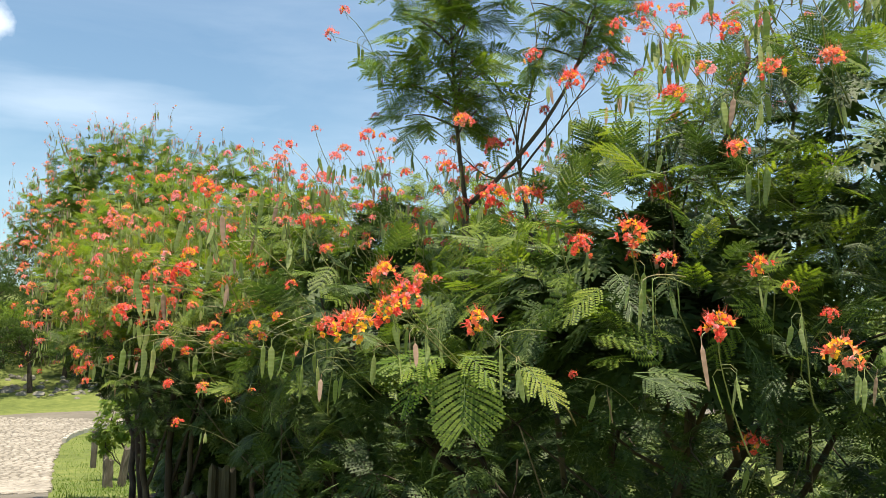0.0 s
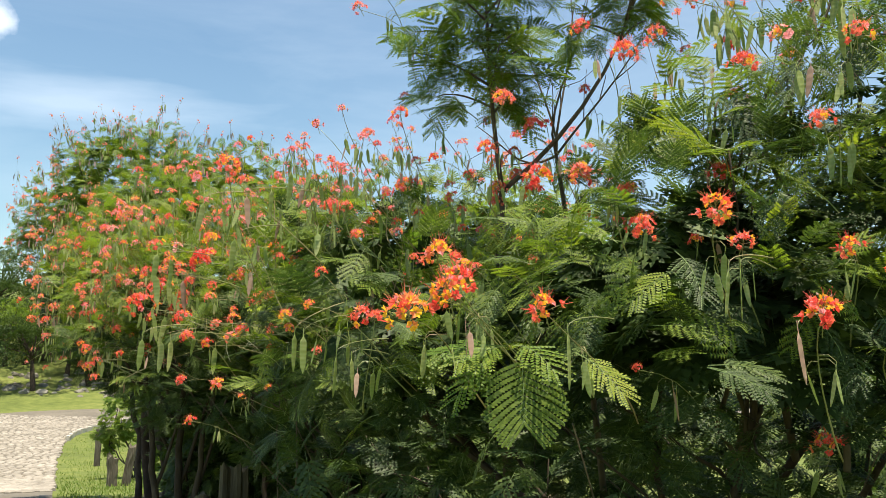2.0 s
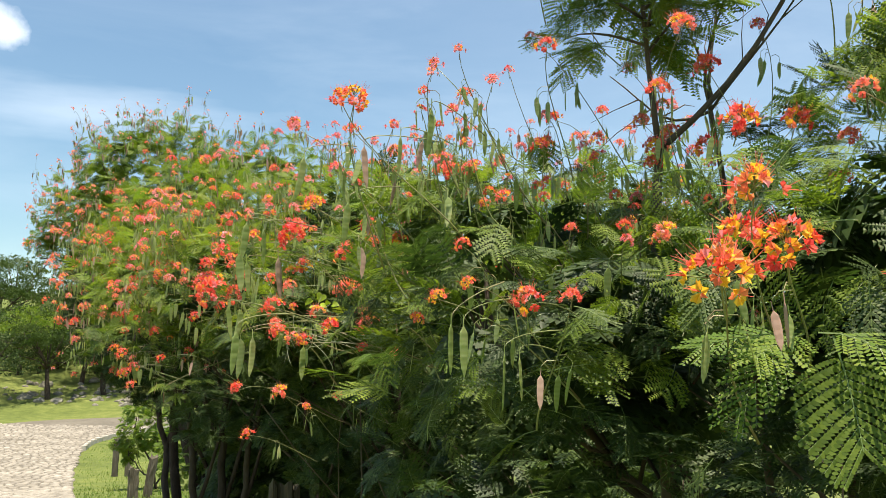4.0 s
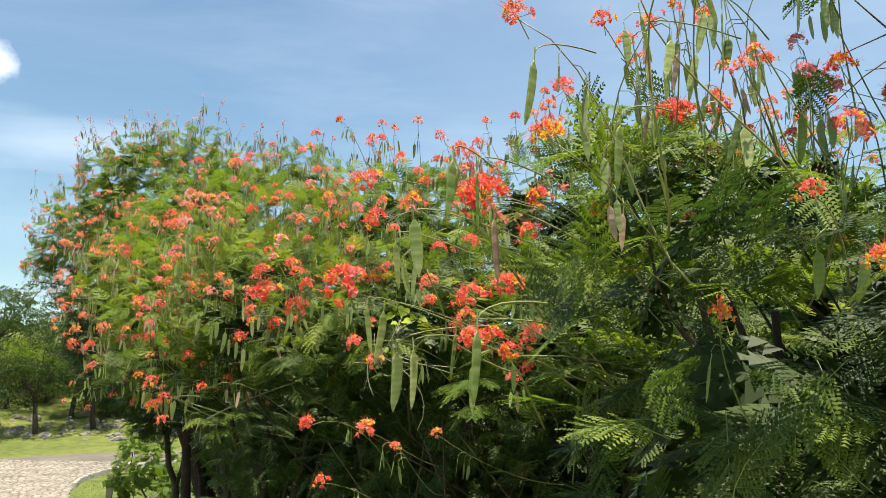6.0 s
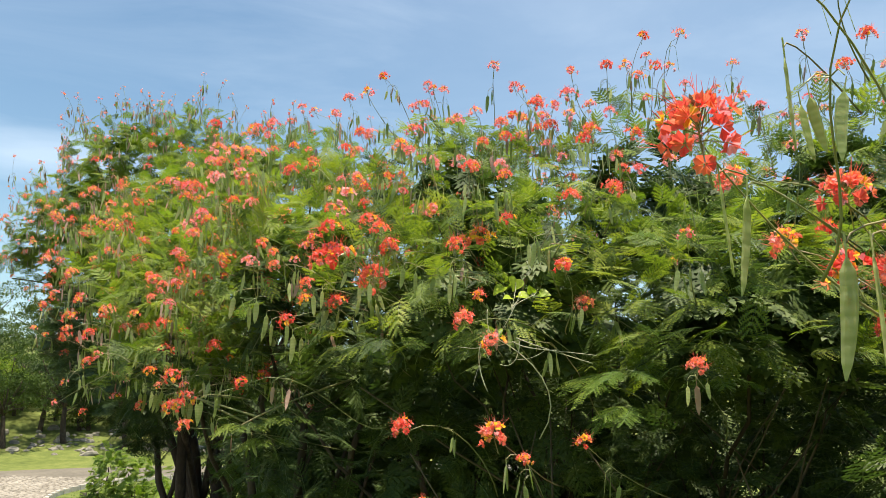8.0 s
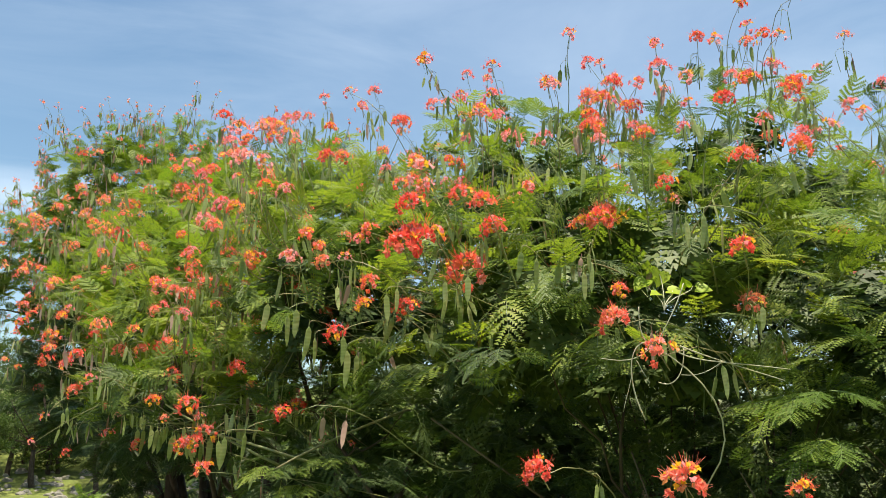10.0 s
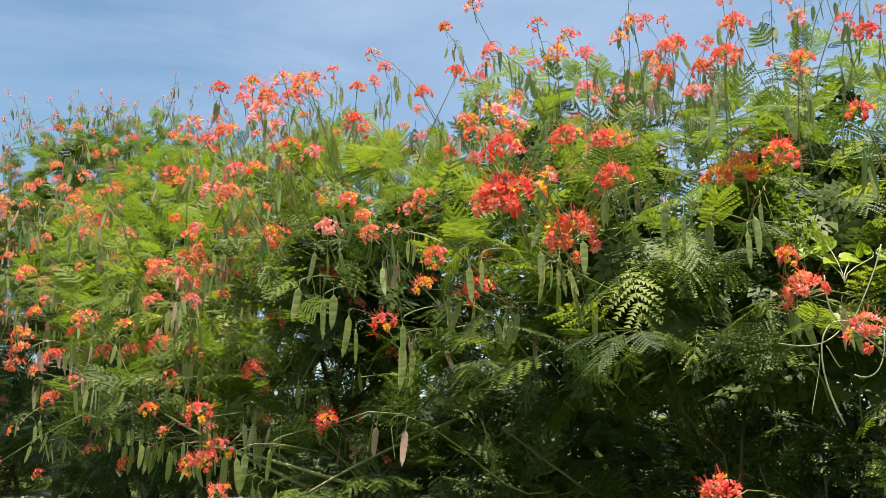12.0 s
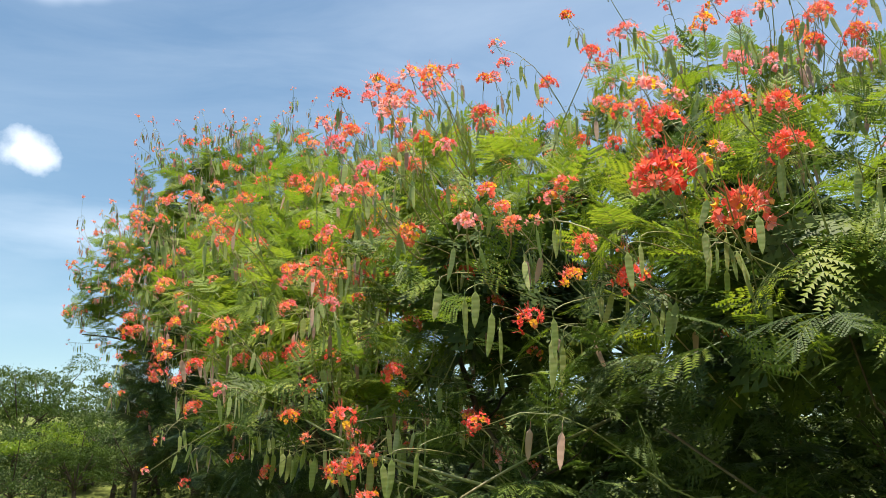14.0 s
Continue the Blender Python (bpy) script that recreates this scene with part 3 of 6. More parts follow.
# ---- cobbled road, kerb, bank ----
ROAD_EDGE = [(-3.2, 7.6), (-5.0, 11.6), (-6.82, 15.8), (-10.5, 24.3), (-12.6, 29.4), (-14.1, 33.4), (-15.1, 37.0), (-14.2, 41.0), (-9.0, 44.6), (2.0, 48.0), (20.0, 52.0)]
ROAD_FAR = [(-11.0, 4.0), (-12.6, 9.0), (-14.4, 14.0), (-17.4, 22.5), (-19.6, 29.0), (-21.6, 35.0), (-22.6, 40.0), (-20.4, 43.6), (-13.5, 47.0), (0.0, 51.5), (18.0, 56.0)]


def dense(line, n):
    p = np.array(line)
    d = np.concatenate([[0], np.cumsum(np.linalg.norm(np.diff(p, axis=0), axis=1))])
    t = np.linspace(0, d[-1], n)
    q = np.stack([np.interp(t, d, p[:, 0]), np.interp(t, d, p[:, 1])], 1)
    for _ in range(6):
        q[1:-1] = (q[:-2] + 2 * q[1:-1] + q[2:]) / 4
    return q


def build_road():
    a, b = dense(ROAD_EDGE, 150), dense(ROAD_FAR, 150)
    v, f = [], []
    w = 14
    for i in range(150):
        for j in range(w):
            p = a[i] + (b[i] - a[i]) * j / (w - 1)
            v.append((p[0], p[1], height(p[0], p[1]) + 0.035))
    for i in range(149):
        for j in range(w - 1):
            f.append([i * w + j, i * w + j + 1, (i + 1) * w + j + 1, (i + 1) * w + j])
    road = new("road", as_mesh("road", v, f, [0] * len(f), (M_JOINT,), smooth=True))
    tagged(road, "pale cobbled road bending behind the shrubs", "road", kind="structure")
    stone_meshes = []
    for k in range(5):
        r = np.random.default_rng(70 + k)
        B = Builder()
        n = 7
        ang = np.sort(np.arange(n) / n * 2 * np.pi + r.uniform(-0.25, 0.25, n))
        rad = 0.5 * r.uniform(0.86, 1.0, n)
        lo = np.stack([np.cos(ang) * rad, np.sin(ang) * rad, np.full(n, -0.03)], 1)
        hi = lo * [0.93, 0.93, 0] + [0, 0, 0.022]
        top = lo * [0.7, 0.7, 0] + [0, 0, 0.034]
        faces = [[i, (i + 1) % n, n + (i + 1) % n, n + i] for i in range(n)] + [[n + i, n + (i + 1) % n, 2 * n + (i + 1) % n, 2 * n + i] for i in range(n)] + [[2 * n + i for i in range(n)]]
        B.add(np.concatenate([lo, hi, top]), faces, 0)
        stone_meshes.append(B.arrays())
    shared = [as_mesh("cobble", *m, (M_STONE,), smooth=False) for m in stone_meshes]
    r = np.random.default_rng(99)
    singles, placed = 0, []
    rows = dense(ROAD_EDGE, 330), dense(ROAD_FAR, 330)
    for i in range(45, 330):
        p, q = rows[0][i], rows[1][i]
        across = q - p
        L = np.linalg.norm(across)
        across /= L
        along = np.array([-across[1], across[0]])
        x = r.uniform(-0.12, 0.05)
        while x < L - 0.1:
            wdt = r.uniform(0.2, 0.36)
            c = p + across * (x + wdt / 2) + along * r.uniform(-0.02, 0.02)
            m = np.eye(4)
            a2 = r.uniform(-0.12, 0.12)
            ax = across * math.cos(a2) + along * math.sin(a2)
            ay = np.array([-ax[1], ax[0]])
            m[:2, 0], m[:2, 1] = ax * wdt * 0.98, ay * 0.235 * r.uniform(0.9, 1.08)
            m[2, 2] = r.uniform(0.7, 1.2)
            m[:3, 3] = (c[0], c[1], height(c[0], c[1]) + 0.038)
            x += wdt + 0.012
            k = int(r.integers(5))
            if singles < 295 and 15.0 < c[1] < 19.5 and x < 5.5:
                part("cobble", shared[k], road, mat=m)
                singles += 1
            elif c[1] < 42:
                placed.append((k, m))
    part("cobbles", many_mesh("cobbles", stone_meshes, (M_STONE,), placed), road, "", "stuff")


build_road()


def block_mesh(name, L, W, H, mat, seed, bevel=0.02):
    r = np.random.default_rng(seed)
    bm = bmesh.new()
    bmesh.ops.create_cube(bm, size=1)
    bmesh.ops.scale(bm, vec=(L, W, H), verts=bm.verts)
    bmesh.ops.bevel(bm, geom=bm.edges[:], offset=bevel, segments=2, affect="EDGES")
    for v in bm.verts:
        v.co += Vector(r.normal(size=3) * bevel * 0.15)
    me = bpy.data.meshes.new(name)
    bm.to_mesh(me)
    bm.free()
    me.materials.append(mat)
    return me


def build_kerb():
    line = dense(ROAD_EDGE, 120)
    kerb = tagged(new("kerb"), "pale stone kerb along the road's grassy edge", "kerb", kind="structure")
    blocks = [block_mesh("kerb_stone", 0.68, 0.16, 0.24, M_KERB, 40 + k) for k in range(4)]
    for i in range(48, 104):
        a, b = line[i], line[min(i + 1, 119)]
        d = unit(b - a)
        L = np.linalg.norm(b - a)
        c = (a + b) / 2
        m = Matrix.Translation((c[0], c[1], height(*c) + 0.06)) @ Matrix.Rotation(math.atan2(d[1], d[0]), 4, "Z") @ Matrix.Diagonal((L / 0.70, 1, 1, 1))
        part("kerb_stone", blocks[i % 4], kerb, mat=m)


build_kerb()


def rock_mesh(seed):
    r = np.random.default_rng(seed)
    bm = bmesh.new()
    bmesh.ops.create_icosphere(bm, subdivisions=2, radius=0.5)
    for v in bm.verts:
        k = 1 + 0.45 * noise.noise(v.co * 2.1 + Vector((seed * 3.1, 0, 0)))
        v.co = Vector((v.co.x * k * 1.3, v.co.y * k, v.co.z * k * 0.75))
    me = bpy.data.meshes.new("rock")
    bm.to_mesh(me)
    bm.free()
    me.materials.append(M_ROCK)
    return me


ROCKS = [rock_mesh(i) for i in range(5)]
r_rock = np.random.default_rng(5)
for i in range(240):
    t = r_rock.uniform(0, 1)
    bx, by = -31 + 22 * t, 46.5 + 7.5 * t + r_rock.normal() * 0.6
    up = r_rock.uniform(0, 1) ** 1.5 * 4.5
    bx, by = bx - 0.39 * up, by + 0.92 * up
    sz = 0.16 + 0.5 * r_rock.random() ** 2.5
    ob = new("rock", ROCKS[i % 5])
    ob.matrix_basis = Matrix.Translation((bx, by, height(bx, by) - 0.02 * sz)) @ Euler((r_rock.uniform(-0.3, 0.3), r_rock.uniform(-0.3, 0.3), r_rock.uniform(0, 6.28))).to_matrix().to_4x4() @ Matrix.Diagonal((sz, sz, sz * r_rock.uniform(0.8, 1.4), 1))
    tagged(ob, "pale weathered rock on the grassy bank", "rock", "rocks on the bank")


def post_thing(x, y, h, r, lean, seed, label="weathered grey wooden post standing in the grass"):
    """A split wooden post, ridged and unevenly topped."""
    q = np.random.default_rng(seed)
    n, rows = 12, 6
    v, f = [], []
    prof = r * (1 + 0.24 * q.normal(size=n))
    for j in range(rows):
        t = j / (rows - 1)
        for i in range(n):
            a = i / n * 2 * np.pi
            w = prof[i] * (1 - 0.08 * t + 0.05 * q.normal())
            v.append((math.cos(a) * w + lean * t * h, math.sin(a) * w, -0.15 + t * (h + 0.15) + (0.03 * q.normal() if j == rows - 1 else 0)))
    for j in range(rows - 1):
        for i in range(n):
            k = (i + 1) % n
            f.append([j * n + i, j * n + k, (j + 1) * n + k, (j + 1) * n + i])
    f.append([(rows - 1) * n + i for i in range(n)])
    ob = new("fence_post", as_mesh("fence_post", v, f, [0] * len(f), (M_POST,)))
    ob.location = (x, y, height(x, y))
    return tagged(ob, label, "post", "fence posts")


post_thing(-10.72, 27.9, 1.12, 0.085, 0.02, 1)
post_thing(-10.35, 28.0, 1.10, 0.085, -0.03, 2)
post_thing(-7.15, 19.4, 0.62, 0.10, 0.0, 3)
post_thing(-6.90, 19.5, 0.82, 0.09, 0.18, 4)
SHADED_POST = "split and weathered wooden post in the shade of the hedge"
post_thing(-1.84, 7.26, 0.88, 0.055, 0.02, 5, SHADED_POST)
post_thing(-1.72, 7.30, 0.86, 0.060, -0.01, 6, SHADED_POST)
post_thing(-2.02, 7.32, 0.64, 0.060, 0.0, 7, SHADED_POST)


# Dark brown that stands for the hedge's shade on the ground.
M_BED_SHADE = grainy("soil_brown_shade", [(0.0, (0.022, 0.017, 0.012)), (0.5, (0.055, 0.042, 0.03)), (1.0, (0.12, 0.095, 0.065))], scale=6.0, bump_d=0.03, spec=0.1)


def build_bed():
    """A dark sheet added under the row of shrubs, standing for shade on the grass."""
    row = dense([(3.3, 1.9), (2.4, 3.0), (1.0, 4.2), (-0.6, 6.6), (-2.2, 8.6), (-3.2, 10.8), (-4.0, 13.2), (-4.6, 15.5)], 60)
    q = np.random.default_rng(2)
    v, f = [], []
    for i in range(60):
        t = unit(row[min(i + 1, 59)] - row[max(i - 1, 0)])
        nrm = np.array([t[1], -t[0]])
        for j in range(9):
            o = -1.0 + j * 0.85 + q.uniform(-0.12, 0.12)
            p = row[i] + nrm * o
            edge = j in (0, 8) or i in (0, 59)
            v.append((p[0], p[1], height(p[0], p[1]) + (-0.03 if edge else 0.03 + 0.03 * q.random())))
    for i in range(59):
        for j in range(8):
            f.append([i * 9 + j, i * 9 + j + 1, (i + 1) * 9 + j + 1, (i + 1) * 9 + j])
    tagged(new("soil_bed", as_mesh("soil_bed", v, f, [0] * len(f), (M_BED_SHADE,), smooth=True)), "dark soil-brown sheet under the shrubs, standing for their shade", "soil", kind="structure")


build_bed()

def build_grass():
    q = np.random.default_rng(51)
    line = dense(ROAD_EDGE, 120)
    B = Builder()
    for k in range(9000):
        i = int(8 + 66 * q.random() ** 1.5)
        t = unit(line[i + 1] - line[i])
        off = q.random() ** 0.8 * 2.6 + 0.06
        p = line[i] + (line[i + 1] - line[i]) * q.random() + np.array([t[1], -t[0]]) * off
        z = height(p[0], p[1]) - 0.01
        h = q.uniform(0.03, 0.085) * (1.8 if noise.noise(Vector((p[0] * 1.3, p[1] * 1.3, 0))) > 0.35 else 1.0)
        a = q.uniform(0, 6.28)
        w = np.array([math.cos(a), math.sin(a), 0]) * 0.011
        tip = np.array([p[0] + q.normal() * 0.03, p[1] + q.normal() * 0.03, z + h])
        o = np.array([p[0], p[1], z])
        B.add([o - w, o + w, tip], [[0, 1, 2]], 0)
    tagged(new("grass", as_mesh("grass", *B.arrays(), (M_BLADE,))), "short sunlit green grass beside the cobbled road", "grass", kind="stuff")


build_grass()

# ---- the flowering shrubs ----
A_LUMPS = [(0.80, 3.30, 1.72, 1.00, 0.92, 0.78), (1.70, 3.10, 2.15, 1.00, 0.90, 0.95), (-0.20, 3.80, 1.58, 0.80, 0.72, 0.72),
           (2.70, 2.60, 1.70, 0.95, 0.95, 1.10), (0.95, 3.95, 2.05, 0.85, 0.75, 0.65), (-0.42, 3.90, 1.92, 0.56, 0.56, 0.46), (-0.50, 4.15, 1.92, 0.40, 0.40, 0.44)]
C_LUMPS = [(-1.30, 6.50, 1.88, 0.98, 0.95, 0.74), (-0.45, 6.20, 1.80, 0.90, 0.90, 0.76), (-2.20, 7.30, 2.05, 0.75, 0.85, 0.78),
           (-1.35, 7.60, 2.36, 1.00, 0.90, 0.90), (0.60, 5.90, 1.80, 1.00, 0.90, 0.80), (-0.40, 7.50, 2.46, 0.95, 0.85, 0.95), (-1.75, 7.75, 2.45, 0.70, 0.60, 0.72), (0.40, 6.70, 2.35, 0.90, 0.80, 0.85)]
D_LUMPS = [(-2.95, 7.85, 2.05, 0.62, 0.80, 0.75), (-3.30, 8.75, 2.40, 0.68, 0.90, 0.85), (-2.40, 8.70, 2.65, 0.95, 0.95, 0.80), (-1.45, 8.75, 2.80, 0.80, 0.85, 0.72)]
E_LUMPS = [(-3.60, 10.70, 2.95, 0.95, 1.15, 1.15), (-4.55, 12.70, 3.60, 1.35, 1.30, 1.62), (-5.75, 13.80, 3.50, 1.16, 1.30, 1.15),
           (-3.00, 11.90, 3.45, 1.35, 1.20, 1.25), (-4.45, 11.80, 3.00, 0.90, 1.00, 1.00)]


def slimmer(lumps, k):
    return [(*l[:3], *(r - k for r in l[3:])) for l in lumps]


A_LUMPS, C_LUMPS, D_LUMPS, E_LUMPS = slimmer(A_LUMPS, 0.06), slimmer(C_LUMPS, 0.12), slimmer(D_LUMPS, 0.08), slimmer(E_LUMPS, 0.12)


BLOOM_AT = []
OPEN_SIDE = unit(np.array([0.02, -0.98, -0.15]))


def covers_bloom(m, reach=0.48):
    """Whether a leaf would lie over a flower head: shoots push past the leaves towards the open side."""
    if not BLOOM_AT:
        return False
    v = (m[:3, 3] + np.outer((0.10, 0.20, 0.30), m[:3, 1]))[:, None] - np.array(BLOOM_AT)[None]
    along = v @ OPEN_SIDE
    away = np.linalg.norm(v - along[..., None] * OPEN_SIDE, axis=2)
    return bool(((along > -0.02) & (along < reach) & (away < 0.068)).any())


def foliage(shrub, lumps, count, templates, mat, size, label="feathery green leaves", inner=0, **kw):
    pts = canopy_points(lumps, count, **kw)
    placed = [(int(rng.integers(len(templates))), leaf_pose(p, n, size)) for p, n in pts]
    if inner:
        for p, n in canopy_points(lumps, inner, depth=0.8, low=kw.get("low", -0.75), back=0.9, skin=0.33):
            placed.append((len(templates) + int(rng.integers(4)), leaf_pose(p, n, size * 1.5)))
    placed = [q for q in placed if not covers_bloom(q[1], 0.48 if q[0] < len(templates) else 0.15)]
    part("foliage", many_mesh("foliage", templates + BUSHY, (mat, M_RACHIS), placed), shrub, label, "stuff")


def leaves(shrub, lumps, count, keys, size, near_point, reach, low=-0.45):
    """Single leaves on the side along which the path runs."""
    done = 0
    while done < count:
        for p, n in canopy_points(lumps, 60, depth=0.10, back=0.0, low=low):
            if done < count and np.linalg.norm(p[:2] - np.array(near_point)) < reach:
                me = FINE_MESH[keys[rng.integers(len(keys))]][rng.integers(6)]
                m = leaf_pose(p, n, size)
                if not covers_bloom(m):
                    part("leaf", me, shrub, mat=m)
                done += 1


def blooms(shrub, lumps, count, meshes, pods, reach=(0.15, 0.42), up=0.5, size=1.0, brown=0.07, low=-0.35, pod_size=1.0, high=0.0, top=1.1, clear=None):
    for p, n in canopy_points(lumps, count, depth=0.04, low=low, back=0.25):
        if n[2] > top or (clear and p[0] < clear[0] and p[1] < clear[1]):
            continue
        d = unit(n + np.array([0, 0, up]) + rng.normal(size=3) * 0.22)
        L = rng.uniform(*reach)
        spray(shrub, p + d * L, p - d * 0.15, meshes, rng.integers(pods[0], pods[1] + 1), brown=brown, size=size, pod_size=pod_size, high=high)


def heads(shrub, rows, inward, meshes, pods=3, brown=0.07, high=0.72, pod_size=0.75):
    """Flower heads at their places (x, y, z, size), each on its own stalk from inside the shrub."""
    for x, y, z, size in rows:
        BLOOM_AT.append((x, y, z))
        t = np.array([x, y, z - 0.036 * size])
        s = t + np.asarray(inward) + rng.normal(size=3) * np.array([0.12, 0.10, 0.05])
        spray(shrub, t, s, meshes, pods, size=size * 1.12, brown=brown, high=high, pod_size=pod_size)


def hanging(shrub, rows, inward, mat_ripe=False, size=1.05):
    """Pods at their places (x, y, z of the pod's middle, turn), on a bare stalk."""
    for x, y, z, turn in rows:
        q = np.array([x, y, z + 0.062])
        B = Builder()
        s = q + np.asarray(inward) * 0.6 + rng.normal(size=3) * 0.03
        tube(B, bez(s, s + (q - s) * 0.5 + (0, 0, 0.02), q + (0, 0, 0.025), q, 7), np.linspace(0.0017, 0.0009, 7), 4, 0)
        stalk = part("flower_stalk", as_mesh("flower_stalk", *B.arrays(), (M_STALK,), smooth=True), shrub)
        me = PODS_BROWN[0] if mat_ripe else PODS[rng.integers(3)]
        m = Matrix.Translation(q) @ Euler((rng.uniform(-0.08, 0.08), rng.uniform(-0.1, 0.1), turn)).to_matrix().to_4x4() @ Matrix.Diagonal((size * 1.1, size, size, 1))
        part("seed_pod", me, stalk, "ripe brown pod" if mat_ripe else "", mat=m)


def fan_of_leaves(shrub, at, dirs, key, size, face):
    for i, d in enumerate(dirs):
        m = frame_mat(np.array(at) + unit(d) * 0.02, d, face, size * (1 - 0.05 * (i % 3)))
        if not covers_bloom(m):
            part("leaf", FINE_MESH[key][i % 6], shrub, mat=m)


# shrub beside the start of the path
shrub_a = thing("flowering_shrub", (1.0, 3.6, 0.0), "peacock flower shrub with dark feathery leaves and scarlet flowers", "shrub", "flowering hedge")
part("trunk", as_mesh("trunk", *stems(A_LUMPS, (1.0, 3.9), 9, 0.026, seed=3).arrays(), (M_BARK,), smooth=True), shrub_a)
heads(shrub_a, [(-0.145, 2.177, 1.834, 0.60), (-0.205, 2.14, 1.705, 0.72), (-0.12, 2.13, 1.74, 0.60), (0.091, 2.19, 1.717, 0.58), (0.461, 2.154, 1.935, 0.75), (0.839, 2.343, 1.872, 0.48),
                (0.82, 2.10, 1.79, 0.34), (0.843, 1.895, 1.632, 0.62)], (0.22, 0.45, -0.22), GOLD)
heads(shrub_a, [(-0.60, 2.87, 1.735, 0.34), (-0.535, 2.89, 1.765, 0.30), (-0.80, 2.94, 2.20, 0.55), (-0.94, 3.295, 2.023, 0.50), (-1.19, 3.64, 1.985, 0.42), (-0.845, 3.05, 2.24, 0.4)], (0.25, 0.30, -0.25), GOLD)
heads(shrub_a, [(-0.098, 2.389, 1.793, 0.62), (0.622, 2.455, 1.901, 0.50), (0.61, 1.975, 1.694, 0.58), (0.376, 2.59, 1.579, 0.24), (0.968, 2.842, 1.371, 0.60), (0.41, 2.657, 1.967, 0.50), (0.699, 2.626, 2.425, 0.50),
                (0.924, 2.422, 2.439, 0.60), (1.11, 2.45, 2.48, 0.60), (-0.33, 2.75, 1.72, 0.36), (0.60, 2.80, 1.95, 0.3), (1.02, 2.35, 1.74, 0.3)], (0.2, 0.40, -0.25), RICH)
heads(shrub_a, [(0.339, 3.171, 2.747, 0.58), (0.453, 3.029, 2.605, 0.75), (0.079, 3.375, 2.551, 0.55), (0.021, 3.421, 2.373, 0.50), (0.19, 3.25, 2.235, 0.75), (0.33, 3.23, 2.235, 0.75), (0.08, 3.782, 2.244, 0.50),
                (-0.595, 3.811, 2.227, 0.50), (-0.296, 3.441, 2.517, 0.50), (-0.30, 3.583, 2.256, 0.50), (0.212, 3.61, 2.257, 0.60), (0.08, 3.75, 2.29, 0.50), (-0.10, 3.75, 2.26, 0.5), (0.50, 3.30, 2.20, 0.5)], (0.16, 0.25, -0.30), RICH)
heads(shrub_a, [(-0.99, 3.285, 2.24, 0.60), (-0.476, 3.67, 3.02, 0.42), (-0.42, 3.68, 3.13, 0.46), (-0.367, 4.08, 2.666, 0.42), (-0.62, 3.55, 2.50, 0.4), (-0.55, 3.75, 2.62, 0.36), (-0.30, 3.9, 2.72, 0.36)], (0.28, 0.22, -0.42), THIN, 5, 0.1, 0.7)
heads(shrub_a, [(-0.389, 3.054, 1.746, 0.55), (-1.038, 3.556, 1.98, 0.62), (-0.527, 3.918, 1.996, 0.36), (-1.333, 3.746, 1.83, 0.66), (-1.074, 3.438, 1.756, 0.36), (-1.00, 3.51, 1.665, 0.36), (-1.291, 3.785, 2.066, 0.46),
                (-1.256, 3.581, 1.937, 0.34), (-1.05, 3.68, 2.02, 0.52), (-1.158, 4.134, 1.882, 0.40), (-1.064, 4.175, 1.792, 0.40), (-0.874, 4.103, 2.102, 0.50), (-1.00, 4.10, 1.74, 0.60), (-0.95, 4.20, 1.88, 0.70),
                (-0.88, 4.20, 1.75, 0.50), (-0.90, 4.20, 1.66, 0.30)], (0.42, 0.24, -0.17), RICH, 0)
heads(shrub_a, [(-0.390, 4.200, 2.360, 0.40), (-0.241, 4.000, 2.233, 0.40), (-0.062, 4.000, 2.246, 0.42), (0.198, 3.600, 2.088, 0.34), (0.430, 3.800, 2.201, 0.42), (-0.520, 4.600, 2.745, 0.50), (-0.178, 4.300, 2.548, 0.42), (-0.806, 4.400, 2.454, 0.40), (0.304, 3.900, 2.273, 0.36), (0.478, 3.300, 2.090, 0.34), (-0.314, 3.600, 2.132, 0.34)], (0.10, 0.22, -0.25), RICH, 2, 0.1)
heads(shrub_a, [(-0.306, 3.500, 2.076, 0.30), (-0.243, 3.400, 1.968, 0.28), (-0.093, 3.400, 1.973, 0.30), (-0.471, 3.700, 2.100, 0.34), (-0.928, 3.800, 1.950, 0.40), (-0.059, 3.700, 2.122, 0.30), (-0.668, 3.300, 1.714, 0.36), (-1.072, 3.500, 1.690, 0.42), (-0.750, 3.900, 2.017, 0.40), (-0.021, 3.300, 1.925, 0.30)], (0.10, 0.22, -0.22), RICH, 1, 0.1)
heads(shrub_a, [(-0.664, 3.50, 2.343, 0.36), (-0.572, 3.60, 2.37, 0.40), (-0.843, 3.30, 2.23, 0.34), (-0.741, 3.40, 2.265, 0.34), (-0.629, 3.30, 2.39, 0.36), (-0.448, 3.60, 2.463, 0.38), (-0.251, 3.90, 2.439, 0.36), (-0.108, 4.0, 2.36, 0.36),
                (-0.656, 3.50, 2.40, 0.3), (-0.40, 3.70, 2.18, 0.3), (-0.90, 3.40, 2.14, 0.36)], (0.12, 0.22, -0.36), THIN + RICH[3:], 4, 0.1, 0.7)
heads(shrub_a, [(0.168, 4.0, 2.508, 0.45), (0.098, 4.0, 2.446, 0.40), (0.174, 3.9, 2.361, 0.45), (0.216, 3.6, 2.511, 0.65), (0.056, 4.0, 2.642, 0.40), (0.30, 3.9, 2.60, 0.4), (0.45, 3.8, 2.72, 0.45), (0.62, 3.4, 2.77, 0.3)], (0.2, 0.2, -0.35), RICH, 3, 0.1)
